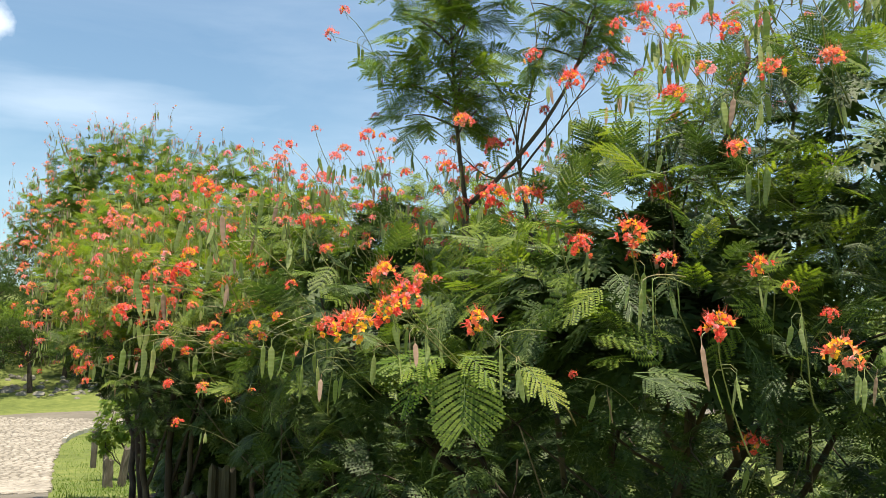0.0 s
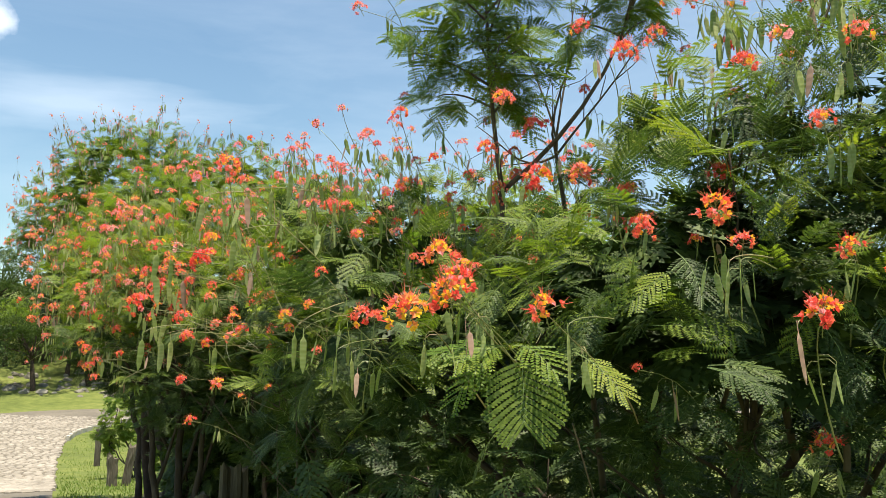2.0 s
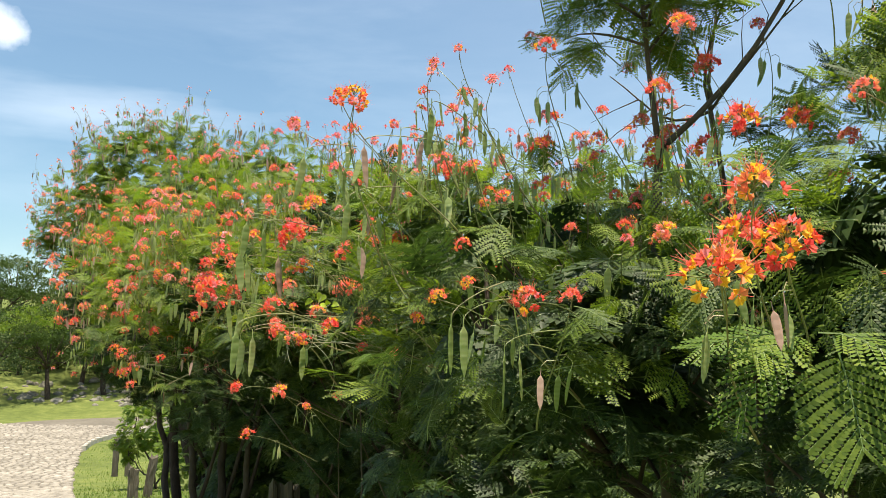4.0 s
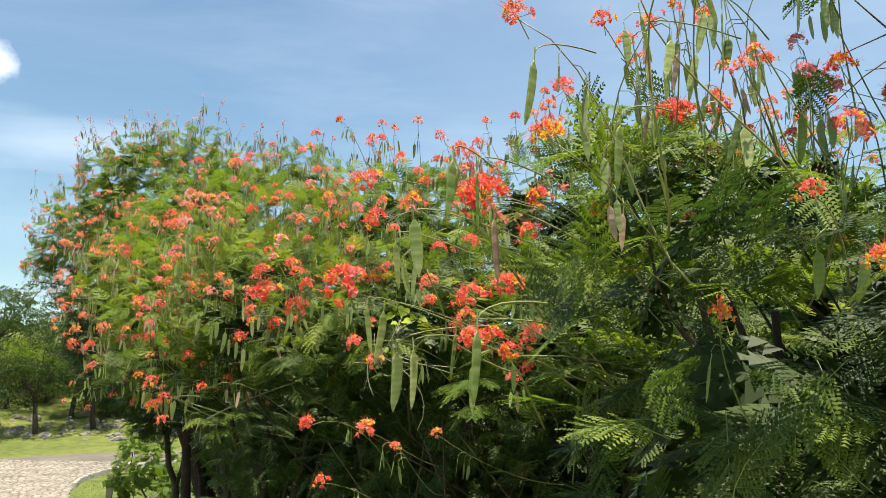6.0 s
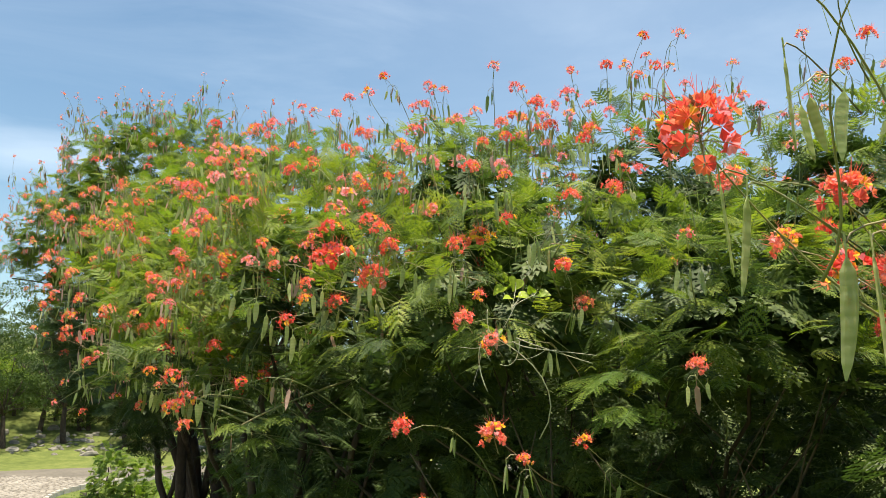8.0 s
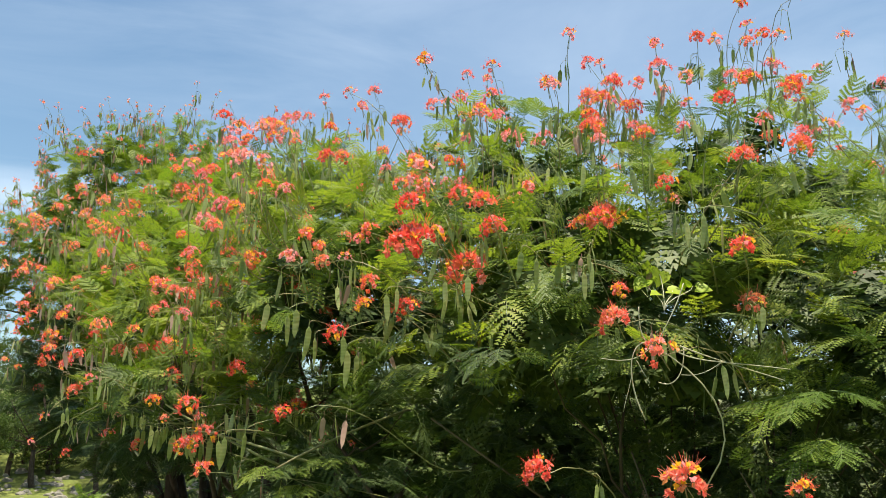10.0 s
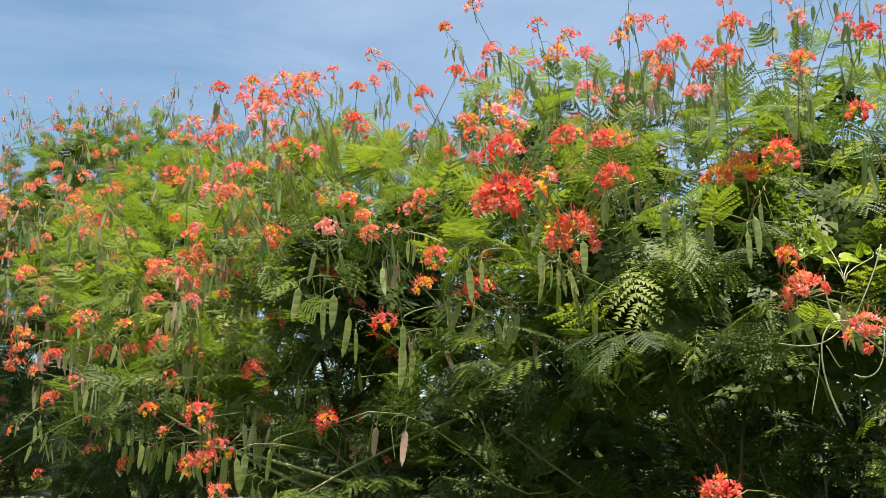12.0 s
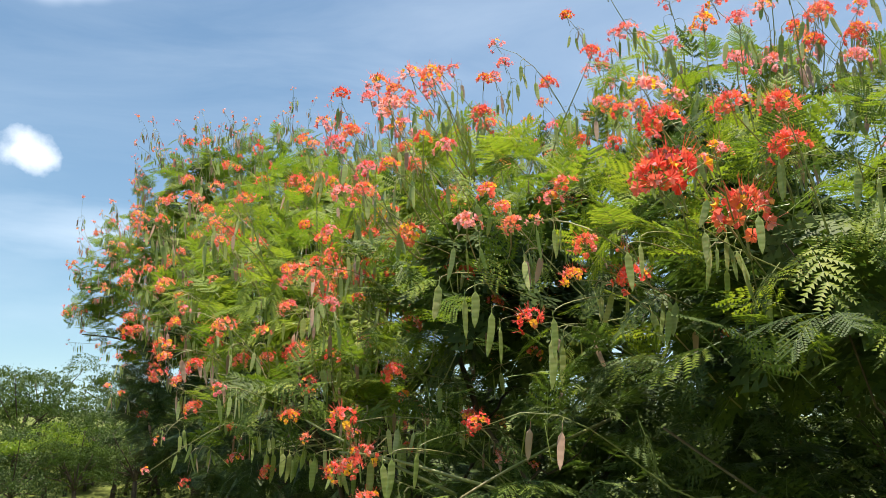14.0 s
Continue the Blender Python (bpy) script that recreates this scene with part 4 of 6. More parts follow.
heads(shrub_a, [(1.124, 3.6, 3.06, 0.42), (1.232, 3.6, 3.07, 0.42), (0.917, 3.4, 3.02, 0.42), (1.414, 3.3, 2.95, 0.5), (1.446, 3.0, 2.86, 0.5), (0.732, 3.4, 2.888, 0.34), (1.169, 3.0, 2.50, 0.4), (1.19, 3.2, 2.88, 0.4)], (0.2, 0.2, -0.4), THIN, 4, 0.1)
heads(shrub_a, [(-0.137, 4.363, 2.294, 0.40), (0.295, 4.33, 2.31, 0.42), (-0.444, 4.005, 2.20, 0.42), (0.097, 4.175, 2.17, 0.34), (-0.566, 3.791, 2.225, 0.48), (-0.52, 3.70, 2.21, 0.4), (-0.069, 3.002, 1.897, 0.42),
                (0.248, 2.649, 2.123, 0.42), (0.177, 3.922, 2.387, 0.5), (-0.434, 3.277, 2.035, 0.36)], (0.12, 0.24, -0.24), RICH, 2, 0.1)
A_FLANK = [A_LUMPS[2], A_LUMPS[5], A_LUMPS[6]]
# Mid green on the tops, deep green low and inside: shade by leaf colour.
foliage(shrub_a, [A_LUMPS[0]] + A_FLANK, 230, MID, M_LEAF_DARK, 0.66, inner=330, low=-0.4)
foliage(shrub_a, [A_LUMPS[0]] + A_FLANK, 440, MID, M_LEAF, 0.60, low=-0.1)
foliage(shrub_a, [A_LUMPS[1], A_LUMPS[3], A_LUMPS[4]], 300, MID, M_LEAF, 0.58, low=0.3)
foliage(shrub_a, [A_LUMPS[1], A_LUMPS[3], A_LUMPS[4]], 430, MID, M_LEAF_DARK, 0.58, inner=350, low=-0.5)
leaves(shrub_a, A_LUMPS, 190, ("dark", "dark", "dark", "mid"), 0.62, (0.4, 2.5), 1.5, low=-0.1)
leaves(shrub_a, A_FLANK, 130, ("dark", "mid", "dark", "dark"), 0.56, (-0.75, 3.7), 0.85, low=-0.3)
# Low leaves coloured darker to stand for the shade beneath the canopy.
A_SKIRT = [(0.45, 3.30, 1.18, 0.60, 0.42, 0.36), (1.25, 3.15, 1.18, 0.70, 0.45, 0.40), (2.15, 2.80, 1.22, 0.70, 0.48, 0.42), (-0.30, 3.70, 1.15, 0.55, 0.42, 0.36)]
foliage(shrub_a, A_SKIRT, 520, CRUDE, M_LEAF_DARK, 0.60, low=-0.9, label="lower leaves in a green darkened as shade")
# Upper fans take the yellower green to look sunlit.
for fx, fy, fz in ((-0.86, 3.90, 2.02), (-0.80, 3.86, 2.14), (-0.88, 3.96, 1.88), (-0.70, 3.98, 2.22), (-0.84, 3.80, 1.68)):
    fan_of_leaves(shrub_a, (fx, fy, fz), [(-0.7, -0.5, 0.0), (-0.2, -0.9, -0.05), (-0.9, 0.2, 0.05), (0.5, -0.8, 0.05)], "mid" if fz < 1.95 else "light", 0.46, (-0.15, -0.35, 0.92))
# Back crown in the yellower green, sunlight put into its colour.
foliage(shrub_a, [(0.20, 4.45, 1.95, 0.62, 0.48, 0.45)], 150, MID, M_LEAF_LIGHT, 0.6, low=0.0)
A_TOP = [(0.85, 3.20, 2.50, 0.34, 0.34, 0.30), (1.25, 3.30, 2.86, 0.50, 0.40, 0.34)]
B_TOP = stems(A_TOP, (1.0, 3.4), 5, 0.014, seed=44, ground_z=1.3)
part("branch", as_mesh("branch", *B_TOP.arrays(), (M_TWIG,), smooth=True), shrub_a)
foliage(shrub_a, A_TOP, 90, MID, M_LEAF, 0.62, low=-0.6, depth=0.7)
blooms(shrub_a, A_TOP, 14, THIN + RICH[3:], (3, 6), reach=(0.05, 0.25), up=0.6, low=-0.2, size=0.6, high=0.75)
hanging(shrub_a, [(-1.224, 3.666, 1.62, 0.3), (-1.19, 3.68, 1.625, 0.9), (-1.232, 3.755, 1.867, 1.0), (-1.18, 3.44, 1.85, 0.2), (-1.30, 3.80, 1.73, 1.1), (-1.26, 3.82, 1.72, 0.8), (-1.10, 3.70, 1.66, 1.2), (-1.06, 3.85, 1.60, 0.7)], (0.35, 0.25, 0.0))
hanging(shrub_a, [(-0.548, 2.864, 1.615, 0.7), (-0.575, 2.87, 1.62, 1.1), (-0.458, 2.923, 1.556, 1.3), (-0.42, 3.00, 1.55, 1.2), (-1.08, 3.03, 1.61, 1.0), (-1.108, 3.227, 1.903, 0.9), (-1.07, 3.25, 1.89, 1.3),
                  (-0.968, 3.265, 2.087, 0.9), (0.474, 2.116, 1.732, 0.9), (0.50, 2.12, 1.735, 1.2), (-0.62, 3.0, 2.14, 1.0), (-0.70, 3.1, 2.1, 1.2), (-0.84, 3.2, 1.95, 0.8), (0.14, 2.2, 1.60, 1.1)], (0.22, 0.25, 0.03))
hanging(shrub_a, [(-0.80, 3.18, 2.095, 0.9), (-1.04, 3.30, 1.82, 1.0), (0.60, 2.08, 1.60, 0.8)], (0.25, 0.25, 0.02), True)
blooms(shrub_a, [A_LUMPS[1], A_LUMPS[4]], 34, THIN + RICH, (3, 5), reach=(0.15, 0.5), up=0.4, low=0.1, size=0.62, clear=(0.75, 4.0))
blooms(shrub_a, A_LUMPS[:5], 26, RICH + THIN + GOLD, (2, 5), low=-0.1, size=0.55, clear=(0.75, 4.0))
blooms(shrub_a, A_FLANK, 12, RICH[3:] + THIN, (1, 3), reach=(0.02, 0.10), low=0.1, size=0.38, clear=(-0.7, 9.0))


part("leaf", BROAD, shrub_a, mat=frame_mat(np.array((0.055, 2.42, 1.625)), (0.03, -0.42, -0.72), (0.0, -0.80, 0.55), 0.86))
fan_of_leaves(shrub_a, (0.03, 2.46, 1.63), [(-0.75, -0.30, -0.34), (-0.9, -0.1, 0.02), (-0.45, -0.6, -0.05), (0.35, -0.6, 0.02)], "light", 0.66, (0.0, -0.50, 0.85))
fan_of_leaves(shrub_a, (0.18, 2.46, 1.62), [(0.80, -0.35, -0.28), (0.9, -0.2, 0.0), (0.55, -0.6, -0.3)], "mid", 0.66, (0.0, -0.45, 0.88))
fan_of_leaves(shrub_a, (0.50, 2.45, 1.58), [(0.9, -0.2, -0.10), (0.6, -0.6, -0.15), (0.95, -0.1, 0.1)], "dark", 0.62, (0.0, -0.5, 0.85))
# Lower fans use the darkened green as if shaded, upper ones the mid green.
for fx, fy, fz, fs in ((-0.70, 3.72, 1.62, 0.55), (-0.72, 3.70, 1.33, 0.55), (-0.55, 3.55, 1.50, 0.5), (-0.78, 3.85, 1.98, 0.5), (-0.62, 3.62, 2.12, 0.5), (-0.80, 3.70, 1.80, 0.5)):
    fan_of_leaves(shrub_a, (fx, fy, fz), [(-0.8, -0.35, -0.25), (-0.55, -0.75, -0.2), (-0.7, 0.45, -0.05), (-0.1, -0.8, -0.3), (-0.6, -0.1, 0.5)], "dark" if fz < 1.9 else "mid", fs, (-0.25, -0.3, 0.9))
fan_of_leaves(shrub_a, (-0.30, 3.02, 1.72), [(-0.7, -0.3, -0.1), (0.3, -0.6, -0.1), (-0.3, -0.7, 0.1)], "dark", 0.5, (0.0, -0.3, 0.9))
fan_of_leaves(shrub_a, (-0.38, 3.35, 2.14), [(-0.8, -0.3, -0.05), (-0.4, -0.8, -0.05), (0.5, -0.6, 0.1), (-0.7, 0.4, 0.15), (0.2, -0.6, 0.3)], "mid", 0.62, (0.0, -0.3, 0.95))
A_TWIGS = Builder()
q_a = np.random.default_rng(71)
for k in range(26):
    a = np.array([q_a.uniform(0.7, 2.4), q_a.uniform(3.5, 4.1), 0.05])
    e = np.array([a[0] + q_a.uniform(-0.5, 0.6), q_a.uniform(2.8, 3.3), q_a.uniform(0.9, 1.5)])
    m = (a + e) / 2 + q_a.normal(size=3) * 0.15
    tube(A_TWIGS, bez(a, (a + m) / 2 + (0, 0, 0.1), m, e, 7) + q_a.normal(size=(7, 3)) * 0.014, np.linspace(0.007, 0.002, 7) * q_a.uniform(0.5, 1.2), 4, 0)
part("branch", as_mesh("branch", *A_TWIGS.arrays(), (M_TWIG,), smooth=True), shrub_a)
own(shrub_a)

# shrub at the middle of the path; a climber pushes out through its leaves
BLOOM_AT += [(-1.40, 5.83, 1.945), (-1.312, 5.86, 1.985), (-1.28, 5.81, 1.925), (-1.23, 5.80, 1.935), (-1.40, 5.66, 1.77)]
shrub_c = thing("flowering_shrub", (-1.0, 6.8, 0.0), "broad peacock flower shrub in red bloom with hanging green pods", "shrub", "flowering hedge")
part("trunk", as_mesh("trunk", *stems(C_LUMPS, (-0.7, 7.3), 6, 0.015, seed=5).arrays(), (M_BARK,), smooth=True), shrub_c)
heads(shrub_c, [(-1.943, 5.92, 2.10, 0.95), (-1.98, 5.90, 2.07, 0.7), (-1.807, 5.966, 2.018, 0.85), (-1.412, 5.578, 1.76, 0.66), (-1.50, 5.60, 1.83, 0.60), (-2.19, 6.50, 1.925, 0.55), (-2.327, 6.293, 1.66, 0.42),
                (-1.745, 5.853, 2.112, 0.55), (-2.089, 6.474, 2.267, 0.50), (-2.076, 6.222, 2.034, 0.45), (-1.971, 6.299, 1.974, 0.50), (-1.366, 5.594, 2.156, 0.45), (-1.447, 5.773, 1.932, 0.45), (-1.077, 5.852, 1.913, 0.55),
                (-1.90, 6.80, 2.50, 0.5), (-2.25, 6.45, 2.2, 0.4)], (0.38, 0.35, -0.20), RICH, 4, 0.1)
heads(shrub_c, [(-1.69, 5.573, 1.498, 0.60), (-1.43, 5.40, 1.482, 0.66), (-1.627, 5.568, 1.265, 0.45), (-1.158, 5.482, 1.455, 0.40), (-0.86, 5.33, 1.668, 0.50), (-1.33, 5.55, 1.40, 0.35)], (0.32, 0.45, -0.20), RICH[:2] + GOLD[1:], 3)
heads(shrub_c, [(-1.426, 5.956, 2.164, 0.75), (-1.50, 5.94, 2.15, 0.5), (-2.503, 6.726, 2.222, 0.75), (-2.093, 6.331, 1.992, 0.50)], (0.38, 0.35, -0.22), GOLD, 3)
heads(shrub_c, [(-2.50, 6.785, 2.744, 0.75), (-2.547, 6.618, 2.56, 0.62), (-1.594, 6.245, 2.343, 0.52), (-1.931, 6.164, 2.378, 0.78), (-1.678, 6.428, 2.732, 0.55), (-1.487, 6.423, 2.773, 0.55), (-1.866, 6.643, 2.784, 0.50),
                (-1.015, 6.389, 2.788, 0.55), (-0.825, 6.474, 2.837, 0.55), (-0.893, 6.094, 2.522, 0.55), (-1.467, 6.635, 2.656, 0.55), (-2.398, 6.706, 2.473, 0.52), (-1.088, 6.403, 2.362, 0.52), (-1.60, 6.55, 2.62, 0.6), (-1.30, 6.5, 2.60, 0.5)], (0.22, 0.25, -0.34), THIN, 5, 0.1, 0.76)
heads(shrub_c, [(-1.894, 6.808, 3.037, 0.60), (-2.213, 7.415, 3.162, 0.50), (-1.149, 7.253, 3.248, 0.50), (-0.964, 7.565, 3.198, 0.70), (-2.42, 7.2, 2.95, 0.5), (-1.66, 7.0, 2.92, 0.45), (-1.38, 6.9, 2.98, 0.5), (-0.62, 6.6, 2.95, 0.55), (-0.5, 6.3, 2.66, 0.5)], (0.28, 0.26, -0.42), THIN, 4, 0.1, 0.76)
foliage(shrub_c, [C_LUMPS[0], C_LUMPS[1], C_LUMPS[4]], 520, FAR, M_LEAF, 0.54, low=-0.22)
# Deep green mixed in, also inside, to darken the gaps like shade.
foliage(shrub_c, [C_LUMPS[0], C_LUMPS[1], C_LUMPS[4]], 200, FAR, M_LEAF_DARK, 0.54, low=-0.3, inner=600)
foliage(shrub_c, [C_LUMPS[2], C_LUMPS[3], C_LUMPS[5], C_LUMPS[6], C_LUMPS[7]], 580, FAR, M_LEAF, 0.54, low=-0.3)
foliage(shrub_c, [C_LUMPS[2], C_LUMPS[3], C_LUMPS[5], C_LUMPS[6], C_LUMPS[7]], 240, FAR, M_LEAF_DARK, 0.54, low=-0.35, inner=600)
# Hollow and skirt below the canopy: leaf colour darkened for shade.
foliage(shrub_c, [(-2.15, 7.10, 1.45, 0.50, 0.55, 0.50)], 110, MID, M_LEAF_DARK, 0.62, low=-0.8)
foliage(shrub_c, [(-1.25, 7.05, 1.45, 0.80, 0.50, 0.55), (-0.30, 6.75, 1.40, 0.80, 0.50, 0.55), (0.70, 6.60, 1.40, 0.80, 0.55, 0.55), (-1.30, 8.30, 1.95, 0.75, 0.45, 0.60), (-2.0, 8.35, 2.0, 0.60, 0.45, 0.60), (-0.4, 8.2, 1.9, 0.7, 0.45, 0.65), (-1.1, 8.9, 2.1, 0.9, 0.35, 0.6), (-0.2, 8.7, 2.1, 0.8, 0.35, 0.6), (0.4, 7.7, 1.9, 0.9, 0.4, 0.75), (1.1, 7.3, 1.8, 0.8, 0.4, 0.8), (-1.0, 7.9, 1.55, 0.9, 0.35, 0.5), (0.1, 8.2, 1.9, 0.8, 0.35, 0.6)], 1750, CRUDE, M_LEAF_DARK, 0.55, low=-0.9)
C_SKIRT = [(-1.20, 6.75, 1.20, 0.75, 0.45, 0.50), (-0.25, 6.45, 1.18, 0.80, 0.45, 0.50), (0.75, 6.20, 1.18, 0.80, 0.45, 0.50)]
foliage(shrub_c, C_SKIRT, 520, CRUDE, M_LEAF_DARK, 0.62, low=-0.9, label="lower leaves in a green darkened as shade")
leaves(shrub_c, C_LUMPS, 190, ("mid", "mid", "mid", "light"), 0.48, (-1.5, 5.9), 1.5, low=-0.2)
leaves(shrub_c, C_LUMPS[:2], 110, ("mid", "dark", "mid", "mid"), 0.46, (-1.1, 5.7), 1.0, low=-0.25)
hanging(shrub_c, [(-2.155, 6.387, 1.797, 0.4), (-2.126, 6.437, 1.79, 0.8), (-2.42, 6.514, 1.966, 0.5), (-2.357, 6.525, 1.931, 0.9), (-2.33, 6.53, 1.95, 0.3), (-2.289, 6.552, 1.897, 0.6), (-2.27, 6.56, 1.86, 1.1)], (0.25, 0.25, 0.05), False, 1.0)
hanging(shrub_c, [(-1.70, 5.70, 1.95, 0.3), (-1.66, 5.72, 1.94, 0.7), (-1.60, 5.75, 1.93, 0.2), (-1.55, 5.70, 1.90, 0.5), (-1.82, 5.85, 1.92, 0.2), (-1.28, 5.60, 2.02, 0.4), (-1.23, 5.62, 2.0, 0.9), (-2.03, 6.0, 1.90, 0.3), (-2.0, 6.02, 1.92, 0.8), (-2.16, 6.25, 1.82, 0.4)], (0.25, 0.25, 0.05), False, 0.75)
# Yellower fans stand for sunlit fronds.
fan_of_leaves(shrub_c, (-0.98, 5.80, 1.66), [(-0.9, -0.25, -0.10), (-0.8, 0.2, 0.02), (-0.5, -0.75, -0.10), (-0.95, 0.0, 0.10)], "light", 0.62, (-0.15, -0.30, 0.93))
fan_of_leaves(shrub_c, (-0.95, 5.74, 1.56), [(-0.9, -0.30, -0.10), (-0.6, -0.6, -0.05), (-0.3, -0.9, -0.1)], "light", 0.58, (-0.15, -0.30, 0.93))
fan_of_leaves(shrub_c, (-0.98, 5.72, 1.67), [(-0.9, -0.15, -0.06), (-0.5, -0.8, -0.08), (0.4, -0.8, -0.06), (0.9, -0.2, 0.02)], "light", 0.46, (0.0, -0.32, 0.94))
fan_of_leaves(shrub_c, (-0.68, 5.72, 1.65), [(-0.8, -0.5, -0.06), (-0.1, -0.9, -0.08), (0.7, -0.5, -0.04)], "light", 0.48, (0.0, -0.32, 0.94))
# Darker fans stand for the shaded recess.
fan_of_leaves(shrub_c, (-1.45, 6.05, 1.80), [(-0.8, -0.45, -0.12), (0.2, -0.9, -0.1), (-0.3, -0.8, -0.15)], "dark", 0.5, (-0.1, -0.3, 0.94))
fan_of_leaves(shrub_c, (-1.95, 6.50, 1.82), [(-0.8, -0.45, -0.12), (0.2, -0.9, -0.1), (-0.3, -0.8, -0.15)], "dark", 0.5, (-0.1, -0.3, 0.94))
fan_of_leaves(shrub_c, (-1.75, 5.75, 1.78), [(-0.8, -0.4, -0.2), (-0.2, -0.9, -0.2), (-0.9, 0.3, 0.0)], "dark", 0.4, (-0.2, -0.3, 0.95))
blooms(shrub_c, C_LUMPS, 54, RICH + THIN + GOLD[1:], (2, 4), reach=(0.08, 0.26), up=0.6, low=0.0, size=0.55, pod_size=0.7)
blooms(shrub_c, C_LUMPS[:1] + C_LUMPS[2:3], 46, RICH + THIN, (0, 4), reach=(0.06, 0.2), up=0.3, low=-0.1, size=0.5, pod_size=0.7)
blooms(shrub_c, [C_LUMPS[3], C_LUMPS[5], C_LUMPS[2], C_LUMPS[7]], 44, THIN, (2, 5), reach=(0.04, 0.30), up=0.5, low=0.40, size=0.72, pod_size=0.85, high=0.80)
blooms(shrub_c, [C_LUMPS[5], C_LUMPS[3], C_LUMPS[7]], 30, RICH + THIN, (3, 5), reach=(0.02, 0.22), up=0.9, low=0.4, size=0.62, pod_size=0.8, high=0.7)
B_TWIG = Builder()
q_twig = np.random.default_rng(17)
for k in range(16):
    a = np.array([-0.4, 7.1, 0.05]) + q_twig.normal(size=3) * (0.75, 0.3, 0.05)
    e = np.array([q_twig.uniform(-2.0, 0.5), q_twig.uniform(5.8, 6.6), q_twig.uniform(1.2, 1.9)])
    m = (a + e) / 2 + q_twig.normal(size=3) * 0.14
    tube(B_TWIG, bez(a, (a + m) / 2 + (0, 0, 0.1), m, e, 8) + q_twig.normal(size=(8, 3)) * 0.012, np.linspace(0.012, 0.003, 8) * q_twig.uniform(0.5, 1.2), 5, 0)
part("branch", as_mesh("branch", *B_TWIG.arrays(), (M_TWIG,), smooth=True), shrub_c)
own(shrub_c)

# shrub behind it, reaching over the grass
shrub_d = thing("flowering_shrub", (-3.0, 8.4, -0.1), "yellow-green peacock flower shrub with orange blooms and pale pods", "shrub", "flowering hedge")
part("trunk", as_mesh("trunk", *stems(D_LUMPS, (-2.5, 9.0), 5, 0.03, seed=8, ground_z=-0.12).arrays(), (M_BARK,), smooth=True), shrub_d)
# light blooms against the sky over the shrub's shoulder
heads(shrub_d, [(-2.67, 6.58, 1.705, 0.62), (-2.779, 7.251, 2.236, 0.60), (-2.963, 7.432, 1.997, 0.60), (-2.572, 6.882, 1.848, 0.46), (-2.566, 7.19, 1.815, 0.44), (-3.32, 7.398, 1.813, 0.48), (-3.203, 7.574, 2.00, 0.50),
                (-2.635, 6.688, 1.616, 0.52), (-2.66, 6.62, 1.58, 0.4), (-3.20, 7.45, 1.75, 0.3), (-3.10, 7.55, 2.0, 0.5), (-2.85, 7.0, 1.68, 0.3)], (0.45, 0.50, -0.18), RICH[1:], 6, 0.15, 0.74)
heads(shrub_d, [(-2.916, 7.086, 1.752, 0.52), (-2.657, 7.634, 2.581, 0.75), (-2.60, 7.25, 2.347, 0.5), (-2.40, 7.0, 2.2, 0.35)], (0.40, 0.45, -0.2), GOLD, 4, 0.1)
heads(shrub_d, [(-3.136, 8.389, 2.928, 0.75), (-3.394, 8.099, 2.639, 0.62), (-3.373, 8.165, 2.831, 0.55), (-3.05, 8.3, 2.95, 0.6), (-3.30, 8.0, 2.45, 0.5), (-2.95, 7.7, 2.4, 0.5), (-3.0, 7.7, 2.55, 0.45), (-2.7, 7.5, 2.35, 0.5),
                (-3.51, 8.40, 2.74, 0.7), (-3.20, 8.45, 3.0, 0.7), (-2.73, 8.50, 3.41, 0.7), (-2.94, 8.20, 3.35, 0.6), (-1.99, 7.80, 3.17, 0.7), (-1.87, 8.00, 3.60, 0.6), (-1.45, 8.45, 3.46, 0.7)], (0.2, 0.3, -0.3), RICH, 6, 0.25, 0.74)
heads(shrub_d, [(-3.267, 7.238, 1.938, 0.40), (-3.009, 7.847, 1.906, 0.46), (-2.617, 6.61, 1.50, 0.50)], (0.42, 0.45, -0.18), RICH[1:], 3, 0.1, 0.74)
# Yellower tops and darkened lower masses: sun and shade by leaf colour.
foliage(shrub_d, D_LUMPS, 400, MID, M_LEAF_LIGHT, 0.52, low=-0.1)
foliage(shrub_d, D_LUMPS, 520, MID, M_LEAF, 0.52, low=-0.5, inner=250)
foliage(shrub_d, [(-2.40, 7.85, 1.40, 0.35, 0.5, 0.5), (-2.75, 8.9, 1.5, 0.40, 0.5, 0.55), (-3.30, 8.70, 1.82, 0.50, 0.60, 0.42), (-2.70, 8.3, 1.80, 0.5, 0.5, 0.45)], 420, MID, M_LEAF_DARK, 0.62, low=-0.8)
blooms(shrub_d, D_LUMPS, 190, DISTANT, (3, 5), reach=(0.08, 0.26), low=-0.35, brown=0.2, pod_size=0.75, size=0.53, high=0.7, top=0.72)
hanging(shrub_d, [(-2.844, 7.10, 1.559, 0.4), (-2.80, 7.12, 1.565, 0.8), (-2.757, 7.10, 1.57, 0.3), (-2.686, 6.888, 1.544, 0.9), (-2.617, 6.666, 1.538, 0.3), (-2.58, 6.62, 1.53, 0.7), (-2.553, 6.583, 1.54, 0.5), (-2.49, 6.60, 1.55, 1.0),
                  (-3.10, 7.55, 1.60, 0.4), (-3.07, 7.53, 1.60, 0.8), (-3.04, 7.55, 1.60, 0.2), (-3.01, 7.52, 1.60, 0.7), (-2.98, 7.50, 1.60, 0.4), (-3.103, 7.627, 2.10, 0.6), (-3.06, 7.6, 2.09, 1.2), (-2.952, 7.442, 2.07, 0.5), (-2.92, 7.45, 2.09, 0.9)],
        (0.3, 0.3, 0.03), False, 0.9)
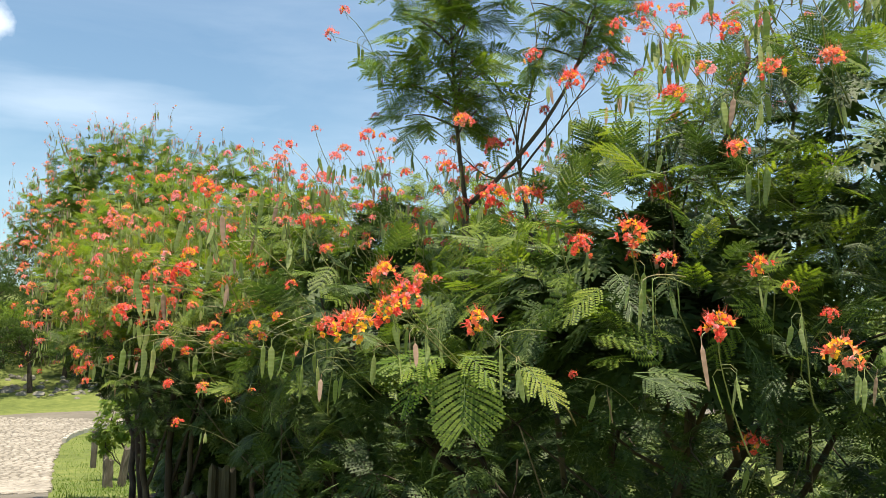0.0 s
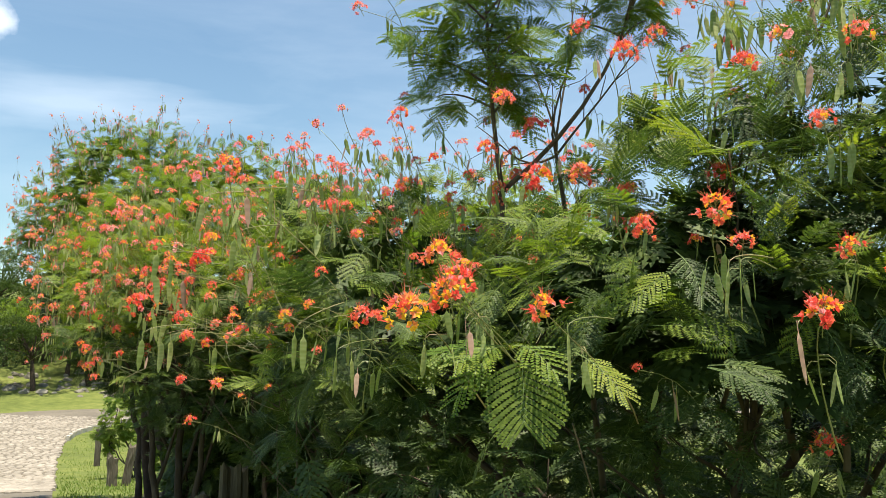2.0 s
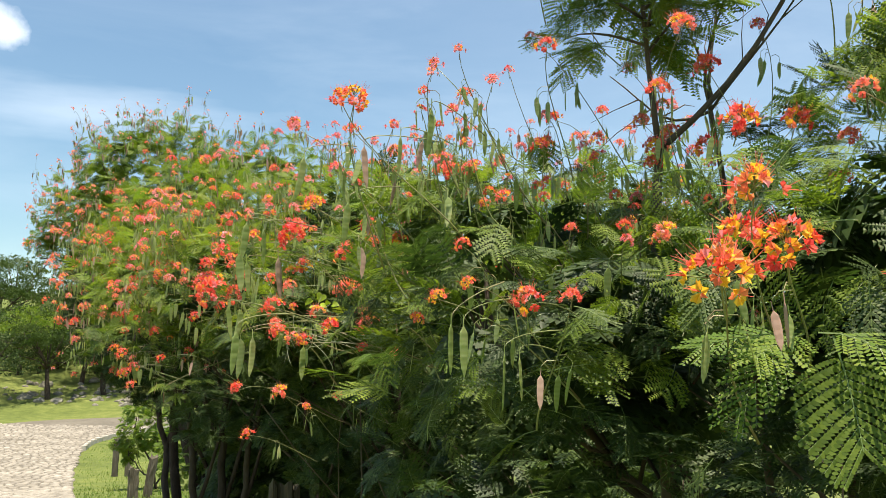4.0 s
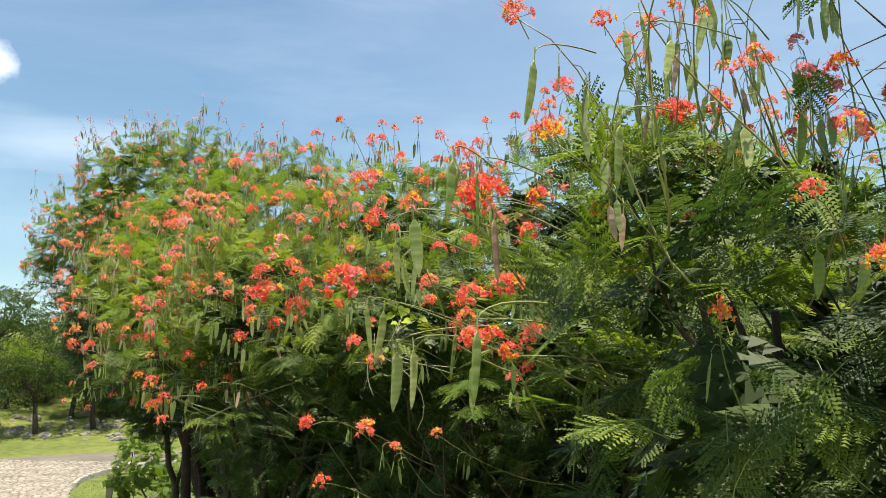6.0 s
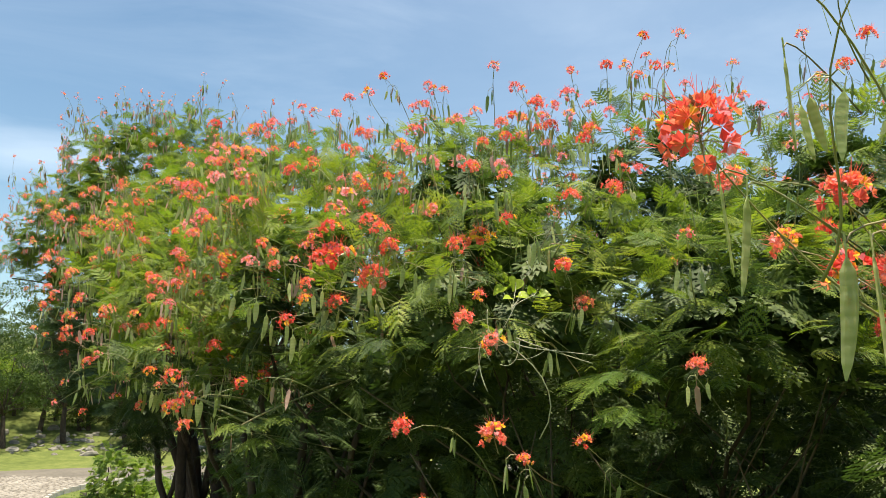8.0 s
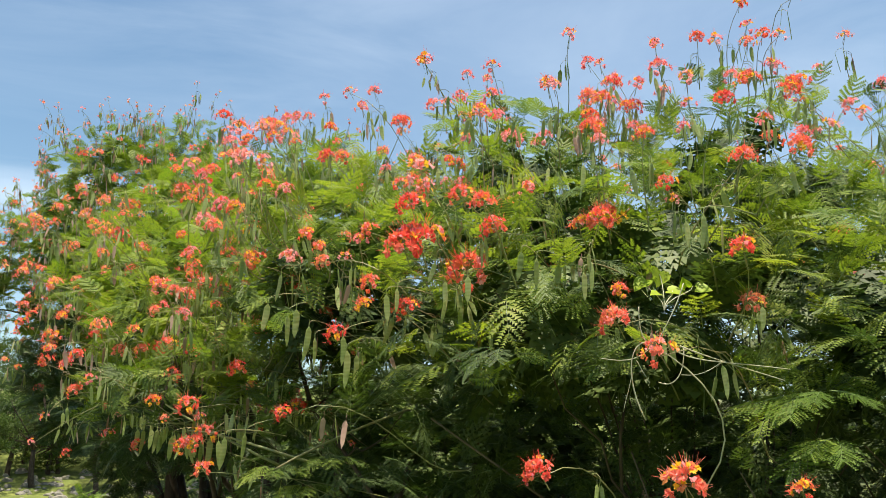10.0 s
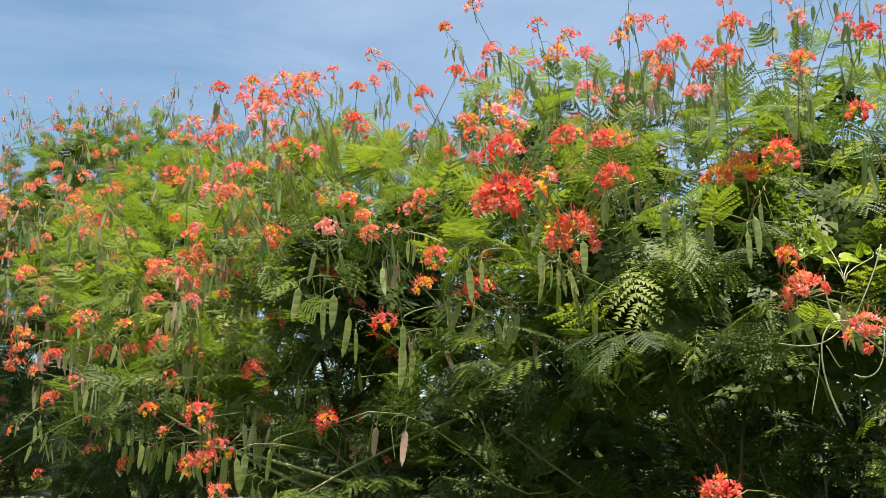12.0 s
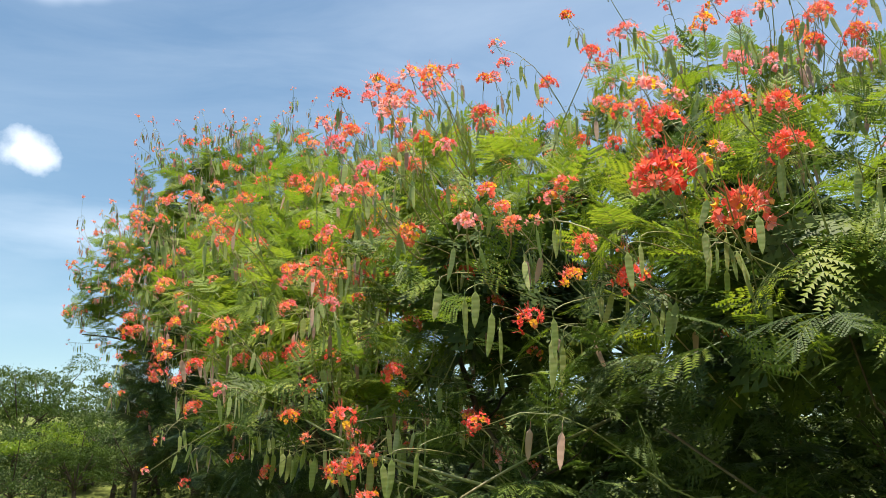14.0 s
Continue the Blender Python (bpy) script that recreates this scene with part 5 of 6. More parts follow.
for fx, fy, fz in ((-2.40, 6.66, 1.50), (-2.22, 6.70, 1.53), (-2.30, 6.70, 1.44)):
    fan_of_leaves(shrub_d, (fx, fy, fz), [(-0.8, -0.45, -0.05), (0.1, -0.9, -0.08), (0.8, -0.4, 0.0), (-0.4, -0.8, 0.05)], "mid", 0.40, (0.0, -0.25, 0.95))
D_LEGS = Builder()
q_leg = np.random.default_rng(83)
for x0, y0, x1, x2, x3, thick in ((-2.38, 7.40, -2.36, -2.44, -2.56, 0.034), (-2.30, 7.45, -2.20, -2.28, -2.24, 0.040), (-2.06, 7.40, -2.13, -2.06, -1.96, 0.032), (-1.42, 7.30, -1.50, -1.58, -1.68, 0.026), (-1.36, 7.30, -1.24, -1.10, -0.96, 0.028)):
    leg = bez((x0, y0, height(x0, y0) - 0.06), (x1, y0 - 0.05, 0.45), (x2, y0, 0.95), (x3, y0 + 0.1, 1.5), 12) + q_leg.normal(size=(12, 3)) * (0.014, 0.014, 0.0)
    tube(D_LEGS, leg, np.linspace(thick, thick * 0.5, 12), 8, 0)
    tube(D_LEGS, bez(leg[5], leg[5] + (0.08, 0.02, 0.15), leg[5] + (0.10, 0.05, 0.4), leg[5] + (0.22, 0.08, 0.75), 7), np.linspace(thick * 0.55, thick * 0.25, 7), 6, 0)
part("trunk", as_mesh("trunk", *D_LEGS.arrays(), (M_BARK,), smooth=True), shrub_d)
D_ARMS = Builder()
for arm in (((-2.72, 6.80, 1.62), (-2.60, 6.72, 1.62), (-2.48, 6.63, 1.55), (-2.38, 6.62, 1.535), (-2.25, 6.75, 1.50)), ((-2.42, 6.60, 1.47), (-2.32, 6.61, 1.54), (-2.24, 6.63, 1.585), (-2.12, 6.72, 1.63), (-1.95, 6.95, 1.70)),
            ((-2.84, 6.95, 1.72), (-2.74, 6.88, 1.66), (-2.64, 6.78, 1.60), (-2.52, 6.74, 1.56), (-2.40, 6.80, 1.50))):
    tube(D_ARMS, bez(*(np.array(arm[k]) for k in (0, 1, 3, 4)), 9), np.linspace(0.0030, 0.0055, 9), 5, 0)
part("branch", as_mesh("branch", *D_ARMS.arrays(), (M_STALK,), smooth=True), shrub_d)
D_LOW = [(-2.70, 7.20, 1.78, 0.46, 0.46, 0.30), (-3.05, 7.75, 1.80, 0.42, 0.46, 0.30)]
foliage(shrub_d, D_LOW, 190, MID, M_LEAF, 0.5, low=-0.4)
blooms(shrub_d, D_LOW, 34, RICH[1:] + THIN, (2, 5), reach=(0.05, 0.25), up=0.0, low=-0.4, brown=0.2, size=0.42, high=0.7, pod_size=0.65)
blooms(shrub_d, D_LUMPS[2:], 20, THIN, (3, 6), reach=(0.08, 0.34), up=1.0, low=0.45, size=0.72, pod_size=0.85, high=0.80)
own(shrub_d)

# tall shrub at the far end
shrub_e = thing("flowering_shrub", (-4.6, 12.6, -0.4), "tall peacock flower shrub in orange bloom, hung with pale pods", "shrub", "flowering hedge")
part("trunk", as_mesh("trunk", *stems(E_LUMPS, (-3.7, 12.3), 7, 0.06, seed=12, ground_z=-0.42).arrays(), (M_BARK,), smooth=True), shrub_e)
E_STEM = Builder()
q_stem = np.random.default_rng(41)
for bx, by, tx, ty, thick in ((-4.35, 12.7, -4.55, 12.5, 0.05), (-3.95, 12.8, -4.25, 12.6, 0.085), (-3.85, 12.9, -3.55, 12.5, 0.075), (-3.55, 12.9, -3.05, 12.4, 0.08), (-2.95, 12.2, -3.1, 11.9, 0.06), (-2.55, 12.0, -2.2, 11.7, 0.06)):
    bend = bez((bx, by, height(bx, by) - 0.06), (bx + 0.18, by, 0.35), (bx - 0.22, by, 0.95), (tx, ty, 2.5), 12) + q_stem.normal(size=(12, 3)) * (0.02, 0.02, 0.0)
    tube(E_STEM, bend, np.linspace(thick, thick * 0.45, 12), 8, 0)
    side = bez(bend[5], bend[5] + (0.15, 0, 0.3), (tx + 0.4, ty, 1.7), (tx + 0.6, ty, 2.4), 7)
    tube(E_STEM, side, np.linspace(thick * 0.6, thick * 0.3, 7), 6, 0)
part("trunk", as_mesh("trunk", *E_STEM.arrays(), (M_BARK,), smooth=True), shrub_e)
foliage(shrub_e, E_LUMPS, 1050, CRUDE, M_LEAF, 0.60, low=-0.3)
foliage(shrub_e, E_LUMPS, 600, CRUDE, M_LEAF, 0.60, low=-0.2)
# Outer skin in the yellower, sunlit-looking green.
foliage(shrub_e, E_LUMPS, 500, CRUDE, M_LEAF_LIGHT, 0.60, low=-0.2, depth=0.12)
foliage(shrub_e, E_LUMPS, 350, CRUDE, M_LEAF_DARK, 0.60, low=-0.6)
foliage(shrub_e, slimmer(E_LUMPS, 0.22), 1000, BUSHY, M_LEAF, 0.95, low=-0.7)
# Underside leaves darkened in colour to stand for deep shade.
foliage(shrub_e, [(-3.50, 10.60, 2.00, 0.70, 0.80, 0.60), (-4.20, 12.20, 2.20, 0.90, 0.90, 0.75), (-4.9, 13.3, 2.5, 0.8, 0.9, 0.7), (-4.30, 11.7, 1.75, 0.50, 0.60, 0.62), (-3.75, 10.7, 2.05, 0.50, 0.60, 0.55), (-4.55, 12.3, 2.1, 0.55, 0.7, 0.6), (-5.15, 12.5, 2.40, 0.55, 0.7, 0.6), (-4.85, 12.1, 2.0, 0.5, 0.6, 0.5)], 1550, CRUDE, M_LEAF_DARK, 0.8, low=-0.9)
blooms(shrub_e, E_LUMPS, 270, DISTANT, (1, 3), reach=(0.02, 0.14), low=-0.4, brown=0.35, size=0.58, pod_size=0.85, top=0.5)
blooms(shrub_e, [(-5.15, 12.5, 2.40, 0.55, 0.7, 0.6), (-4.5, 11.9, 2.2, 0.6, 0.7, 0.6)], 18, DISTANT, (3, 6), reach=(0.05, 0.3), low=-0.3, brown=0.3, size=0.75, high=0.75)
blooms(shrub_e, [E_LUMPS[1], E_LUMPS[2], E_LUMPS[4]], 170, SPENT, (4, 6), reach=(0.04, 0.22), low=-0.4, brown=0.5, size=0.7, pod_size=0.75)
blooms(shrub_e, [E_LUMPS[1], E_LUMPS[3], E_LUMPS[2]], 60, SPENT, (4, 7), reach=(0.12, 0.40), up=1.2, low=0.35, brown=0.4, size=0.7, pod_size=0.85, high=0.7)
own(shrub_e)


# ---- feathery young tree rising behind the first shrub ----
def feathery_tree():
    tree = thing("feathery_tree", (0.15, 4.05, 0.0), "slender young tree with dark feathery leaves above the flowering shrubs", "tree")
    B = Builder()
    q = np.random.default_rng(4)
    low = bez((0.15, 4.05, -0.05), (0.20, 4.0, 0.9), (0.05, 3.9, 1.6), (0.10, 3.78, 2.28), 10)
    tube(B, low, np.linspace(0.034, 0.014, 10), 8, 0)
    ends = []
    for tip, count, spread in (((0.03, 3.70, 3.45), 24, 0.29), ((0.72, 3.78, 3.55), 13, 0.24)):
        tip = np.array(tip)
        bole = bez(low[-1], low[-1] + (tip - low[-1]) * (0.5, 0.5, 0.2), tip - (0, 0, 0.6), tip, 9)
        tube(B, bole, np.linspace(0.011, 0.004, 9), 6, 0)
        for i in range(count):
            t0 = 0.37 if count > 15 else 0.58
            t = t0 + (0.99 - t0) * i / (count - 1)
            s = np.array([np.interp(t, np.linspace(0, 1, 9), bole[:, k]) for k in range(3)])
            a = i * 2.4
            L = spread * (0.55 + 0.6 * math.sin(i * 1.9) ** 2)
            e = s + np.array([math.cos(a) * L, math.sin(a) * L, 0.06 + 0.10 * q.random()])
            tube(B, bez(s, s + (e - s) * 0.4 + (0, 0, 0.03), s + (e - s) * 0.7 + (0, 0, 0.04), e, 6), np.linspace(0.006, 0.002, 6), 5, 0)
            ends.append((s, e))
    part("trunk", as_mesh("trunk", *B.arrays(), (M_TWIG,), smooth=True), tree)
    inner = []
    for s, e in ends:
        along = unit(e - s)
        for k in range(11):
            u = 0.25 + 0.75 * k / 10
            p = s + (e - s) * u + q.normal(size=3) * 0.03
            d = unit(along * 0.5 + q.normal(size=3) * (0.8, 0.8, 0.25) + (0, 0, -0.15))
            m = frame_mat(p, d, np.array([0, 0, 1.0]) + q.normal(size=3) * 0.30, q.uniform(0.45, 0.72))
            if k % 2:
                part("leaf", FINE_MESH["light" if k % 4 == 1 else "mid"][int(q.integers(6))], tree, mat=m)
            else:
                inner.append((int(q.integers(4)), m))
    part("foliage", many_mesh("foliage", FAR, (M_LEAF, M_RACHIS), inner), tree, "dark feathery leaves", "stuff")
    own(tree)


feathery_tree()

# ---- bare forked shoot beside it ----
def bare_shoot():
    at = (0.62, 4.30, 0.0)
    shoot = thing("bare_branch", at, "dark bare forked shoot rising above the leaves", "branch")
    B = Builder()
    q = np.random.default_rng(9)
    main = bez((0.62, 4.30, -0.05), (0.6, 4.25, 1.2), (0.45, 4.1, 1.9), (0.36, 4.08, 2.50), 10)
    tube(B, main, np.linspace(0.018, 0.009, 10), 6, 0)
    for d in ((-0.35, 0.05, 0.15), (0.15, -0.05, 0.75), (0.42, 0.0, 0.62), (0.05, 0.1, 0.95), (-0.12, 0.0, 0.55)):
        d = np.array(d)
        e = main[-1] + d
        c = bez(main[-1], main[-1] + np.array(d) * 0.3 + q.normal(size=3) * 0.08, main[-1] + np.array(d) * 0.7 + q.normal(size=3) * 0.08, e, 8)
        tube(B, c, np.linspace(0.0065, 0.002, 8), 5, 0)
        for k in range(4):
            s = c[2 + k]
            e2 = s + unit(np.array(d) + q.normal(size=3) * 0.35) * q.uniform(0.12, 0.32)
            tube(B, [s, (s + e2) / 2 + q.normal(size=3) * 0.015, e2], [0.003, 0.002, 0.001], 4, 0)
    part("branch", as_mesh("branch", *B.arrays(), (M_TWIG,), smooth=True), shoot)
    own(shoot)


bare_shoot()

# ---- a climber with broad bright leaves in the middle shrub ----
M_TENDRIL = leafy("tendril_pale_green", [(0.0, (0.28, 0.30, 0.18)), (1.0, (0.50, 0.49, 0.35))], through_light=0.1, patch=9.0, spec=0.2)
M_VINE = leafy("vine_leaf", [(0.0, (0.24, 0.36, 0.03)), (1.0, (0.40, 0.50, 0.05))], through_light=0.5, patch=8.0, spec=0.2)


def heart_leaf(seed):
    """A heart-shaped blade with a notch at its stalk, a drawn-out tip and a fold along the midrib. Tip along +Y."""
    r = np.random.default_rng(seed)
    half = [(0.0, -0.35), (0.28, -0.56), (0.58, -0.50), (0.78, -0.18), (0.74, 0.20), (0.52, 0.58), (0.24, 0.92)]
    rim = half + [(0.0, 1.22)] + [(-x, y) for x, y in half[:0:-1]]
    mid = [(0.0, y) for y in (-0.1, 0.3, 0.7)]
    fold = r.uniform(0.12, 0.34)
    v = [(x * 0.034, y * 0.030, (abs(x) * fold - 0.12 * y * y + r.uniform(-0.05, 0.05)) * 0.034) for x, y in rim + mid]
    n = len(rim)
    a, b, c = n, n + 1, n + 2
    f = [[0, 1, a], [1, 2, a], [2, 3, a], [3, 4, a], [4, b, a], [4, 5, b], [5, 6, b], [6, c, b], [6, 7, c], [7, 8, c], [8, b, c], [8, 9, b], [9, 10, b], [10, a, b], [10, 11, a], [11, 12, a], [12, 13, a], [13, 0, a]]
    B = Builder()
    B.add(v, f, 0)
    return as_mesh("leaf", *B.arrays(), (M_VINE,), smooth=True)


def vine():
    ob = thing("climbing_vine", (-1.25, 5.80, 1.45), "climber with bright green heart-shaped leaves and pale curling tendrils", "vine")
    for i, (p, tip, face, size) in enumerate((((-1.368, 5.83, 1.955), (-0.75, -0.2, -0.55), (-0.35, -0.65, 0.65), 1.0), ((-1.312, 5.87, 1.985), (-0.25, -0.35, -0.75), (0.30, -0.80, 0.50), 1.1),
                                             ((-1.300, 5.81, 1.928), (0.85, -0.35, -0.20), (0.0, -0.62, 0.75), 0.95), ((-1.345, 5.79, 1.918), (-0.8, -0.5, -0.1), (0.1, -0.55, 0.8), 0.7),
                                             ((-1.265, 5.81, 1.945), (-0.3, -0.3, 0.5), (-0.5, -0.7, 0.5), 0.62), ((-1.230, 5.80, 1.935), (0.8, -0.3, -0.1), (0.05, -0.75, 0.6), 0.85),
                                             ((-1.385, 5.74, 1.80), (0.2, -0.6, -0.6), (-0.1, -0.6, 0.8), 0.55))):
        part("leaf", heart_leaf(60 + i), ob, mat=frame_mat(np.array(p), tip, face, size))
    B = Builder()
    runs = (((-1.396, 1.778), (-1.470, 1.800), (-1.472, 1.680), (-1.430, 1.600), 0.0024), ((-1.428, 1.865), (-1.430, 1.820), (-1.430, 1.790), (-1.400, 1.768), 0.0022), ((-1.522, 1.744), (-1.480, 1.738), (-1.440, 1.730), (-1.400, 1.772), 0.0016),
            ((-1.080, 1.715), (-1.234, 1.735), (-1.309, 1.730), (-1.350, 1.760), 0.0020), ((-1.090, 1.690), (-1.234, 1.735), (-1.290, 1.752), (-1.335, 1.772), 0.0022), ((-1.322, 1.768), (-1.325, 1.700), (-1.352, 1.672), (-1.388, 1.688), 0.0018),
            ((-1.340, 1.703), (-1.300, 1.698), (-1.270, 1.712), (-1.240, 1.735), 0.0013), ((-1.441, 1.738), (-1.432, 1.725), (-1.430, 1.712), (-1.418, 1.698), 0.0014), ((-1.449, 1.726), (-1.450, 1.690), (-1.465, 1.660), (-1.475, 1.620), 0.0009),
            ((-1.404, 1.760), (-1.380, 1.800), (-1.340, 1.860), (-1.320, 1.920), 0.0018))
    for k, (*run, thick) in enumerate(runs):
        depth = 5.66 + 0.012 * (k % 3)
        tube(B, bez(*(np.array((x, depth, z)) for x, z in run), 12), np.linspace(thick * 0.55, thick * 0.75, 12), 6, 0)
    tube(B, bez((-1.25, 5.80, 1.45), (-1.15, 5.72, 1.60), (-1.30, 5.68, 1.72), (-1.40, 5.665, 1.77), 9), np.linspace(0.0022, 0.0015, 9), 6, 0)
    for p in ((-1.368, 5.83, 1.955), (-1.312, 5.87, 1.985), (-1.30, 5.81, 1.93), (-1.25, 5.80, 1.94)):
        tube(B, bez((-1.34, 5.76, 1.87), (-1.33, 5.78, 1.91), np.array(p) - (0, 0.02, 0.02), p, 6), np.full(6, 0.0011), 4, 0)
    part("tendril", as_mesh("tendril", *B.arrays(), (M_TENDRIL,), smooth=True), ob)
    own(ob)


vine()

# ---- growth under and behind the hedge, deep green standing for its shade ----
def plain_shrub(name, lumps, base, count, mat, size, label, stemsn=5, seed=1, templates=BUSHY, r0=0.03, low=-0.9, depth=0.5):
    gz = height(base[0], base[1])
    ob = thing(name, (base[0], base[1], gz), label, "shrub")
    part("trunk", as_mesh("trunk", *stems(lumps, base, stemsn, r0, seed=seed, ground_z=gz).arrays(), (M_BARK,), smooth=True), ob)
    foliage(ob, lumps, count, templates, mat, size, low=low, depth=depth, back=0.8)
    own(ob)


# The deep leaf green here is shade put into the colour.
UNDER = "shrub under the hedge, its leaves darkened for the shade there"
BEHIND = "dense shrub behind the flowering hedge, its leaves darkened for shade"
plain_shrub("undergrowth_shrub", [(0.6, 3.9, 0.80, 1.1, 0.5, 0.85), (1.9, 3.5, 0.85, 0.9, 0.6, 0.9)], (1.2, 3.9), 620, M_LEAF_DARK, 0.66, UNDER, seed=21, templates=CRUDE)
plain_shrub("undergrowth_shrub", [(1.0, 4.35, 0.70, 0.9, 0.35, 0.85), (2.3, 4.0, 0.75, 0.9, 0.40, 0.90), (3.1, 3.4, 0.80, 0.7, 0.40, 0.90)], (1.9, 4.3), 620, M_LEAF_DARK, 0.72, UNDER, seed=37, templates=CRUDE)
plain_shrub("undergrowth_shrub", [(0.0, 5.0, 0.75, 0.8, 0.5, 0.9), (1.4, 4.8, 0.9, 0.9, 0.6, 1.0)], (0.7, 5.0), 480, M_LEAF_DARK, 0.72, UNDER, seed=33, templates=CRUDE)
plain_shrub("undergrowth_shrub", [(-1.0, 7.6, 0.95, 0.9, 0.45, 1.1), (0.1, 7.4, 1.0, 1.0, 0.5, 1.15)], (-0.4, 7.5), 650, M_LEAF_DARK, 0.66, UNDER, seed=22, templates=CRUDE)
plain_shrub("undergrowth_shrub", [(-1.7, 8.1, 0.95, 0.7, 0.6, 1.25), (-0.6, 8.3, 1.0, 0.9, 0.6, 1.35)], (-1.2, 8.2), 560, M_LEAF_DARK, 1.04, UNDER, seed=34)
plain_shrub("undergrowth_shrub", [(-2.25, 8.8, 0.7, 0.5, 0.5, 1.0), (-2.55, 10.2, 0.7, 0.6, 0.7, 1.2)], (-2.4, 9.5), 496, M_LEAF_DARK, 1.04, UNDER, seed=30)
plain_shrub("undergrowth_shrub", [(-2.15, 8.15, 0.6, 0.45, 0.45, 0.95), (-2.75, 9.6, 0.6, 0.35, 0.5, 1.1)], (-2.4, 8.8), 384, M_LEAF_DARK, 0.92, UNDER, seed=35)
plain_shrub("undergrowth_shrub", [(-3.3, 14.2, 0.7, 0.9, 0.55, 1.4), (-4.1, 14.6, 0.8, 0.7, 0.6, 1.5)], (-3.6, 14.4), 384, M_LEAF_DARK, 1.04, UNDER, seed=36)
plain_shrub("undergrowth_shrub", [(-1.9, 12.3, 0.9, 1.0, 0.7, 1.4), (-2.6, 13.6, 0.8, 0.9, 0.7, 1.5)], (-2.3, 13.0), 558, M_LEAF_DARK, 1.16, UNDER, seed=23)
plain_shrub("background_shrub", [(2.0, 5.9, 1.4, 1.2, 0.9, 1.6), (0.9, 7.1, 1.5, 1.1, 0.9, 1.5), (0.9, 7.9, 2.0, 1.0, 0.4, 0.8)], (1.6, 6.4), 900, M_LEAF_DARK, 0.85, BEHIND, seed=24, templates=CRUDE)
# Its sunlit look comes from the yellower leaf colour.
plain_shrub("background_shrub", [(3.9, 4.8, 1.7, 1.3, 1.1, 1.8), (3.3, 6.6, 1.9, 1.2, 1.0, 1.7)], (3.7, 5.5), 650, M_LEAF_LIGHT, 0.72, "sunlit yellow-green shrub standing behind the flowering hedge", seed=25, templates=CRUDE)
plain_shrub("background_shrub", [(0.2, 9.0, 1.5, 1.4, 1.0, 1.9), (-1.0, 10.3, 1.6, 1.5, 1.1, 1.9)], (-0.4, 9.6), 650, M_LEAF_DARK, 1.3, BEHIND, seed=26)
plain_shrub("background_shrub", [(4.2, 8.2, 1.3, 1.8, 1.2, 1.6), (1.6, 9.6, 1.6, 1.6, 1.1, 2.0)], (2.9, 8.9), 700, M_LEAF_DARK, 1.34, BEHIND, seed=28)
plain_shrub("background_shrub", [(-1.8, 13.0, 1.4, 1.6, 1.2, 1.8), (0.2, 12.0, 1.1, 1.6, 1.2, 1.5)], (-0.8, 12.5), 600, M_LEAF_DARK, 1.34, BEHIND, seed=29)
plain_shrub("roadside_shrub", [(-8.55, 24.0, 0.25, 0.70, 0.70, 0.75), (-8.05, 24.6, -0.10, 0.80, 0.70, 0.80), (-7.3, 23.0, -0.5, 0.7, 0.6, 0.8), (-8.9, 24.0, -0.25, 0.45, 0.5, 0.5)], (-8.3, 24.2), 800, M_LEAF_LIGHT, 0.8, "small sunlit green tree at the edge of the grass", seed=27)


# ---- trees of the hillside ----
def clump_template(seed):
    r = np.random.default_rng(seed)
    B = Builder()
    for i in range(18):
        c = r.normal(size=3) * [0.26, 0.26, 0.08]
        d = unit(r.normal(size=3) + (0, 0, 0.9))
        x = unit(np.cross(d, r.normal(size=3)))
        y = np.cross(d, x)
        a, b = r.uniform(0.055, 0.12), r.uniform(0.032, 0.06)
        B.add([c - x * a, c + x * a - y * b, c + x * a * 0.5 + y * b * 1.5], [[0, 1, 2]], 0)
    return B.arrays()


CLUMPS = [clump_template(i) for i in range(5)]


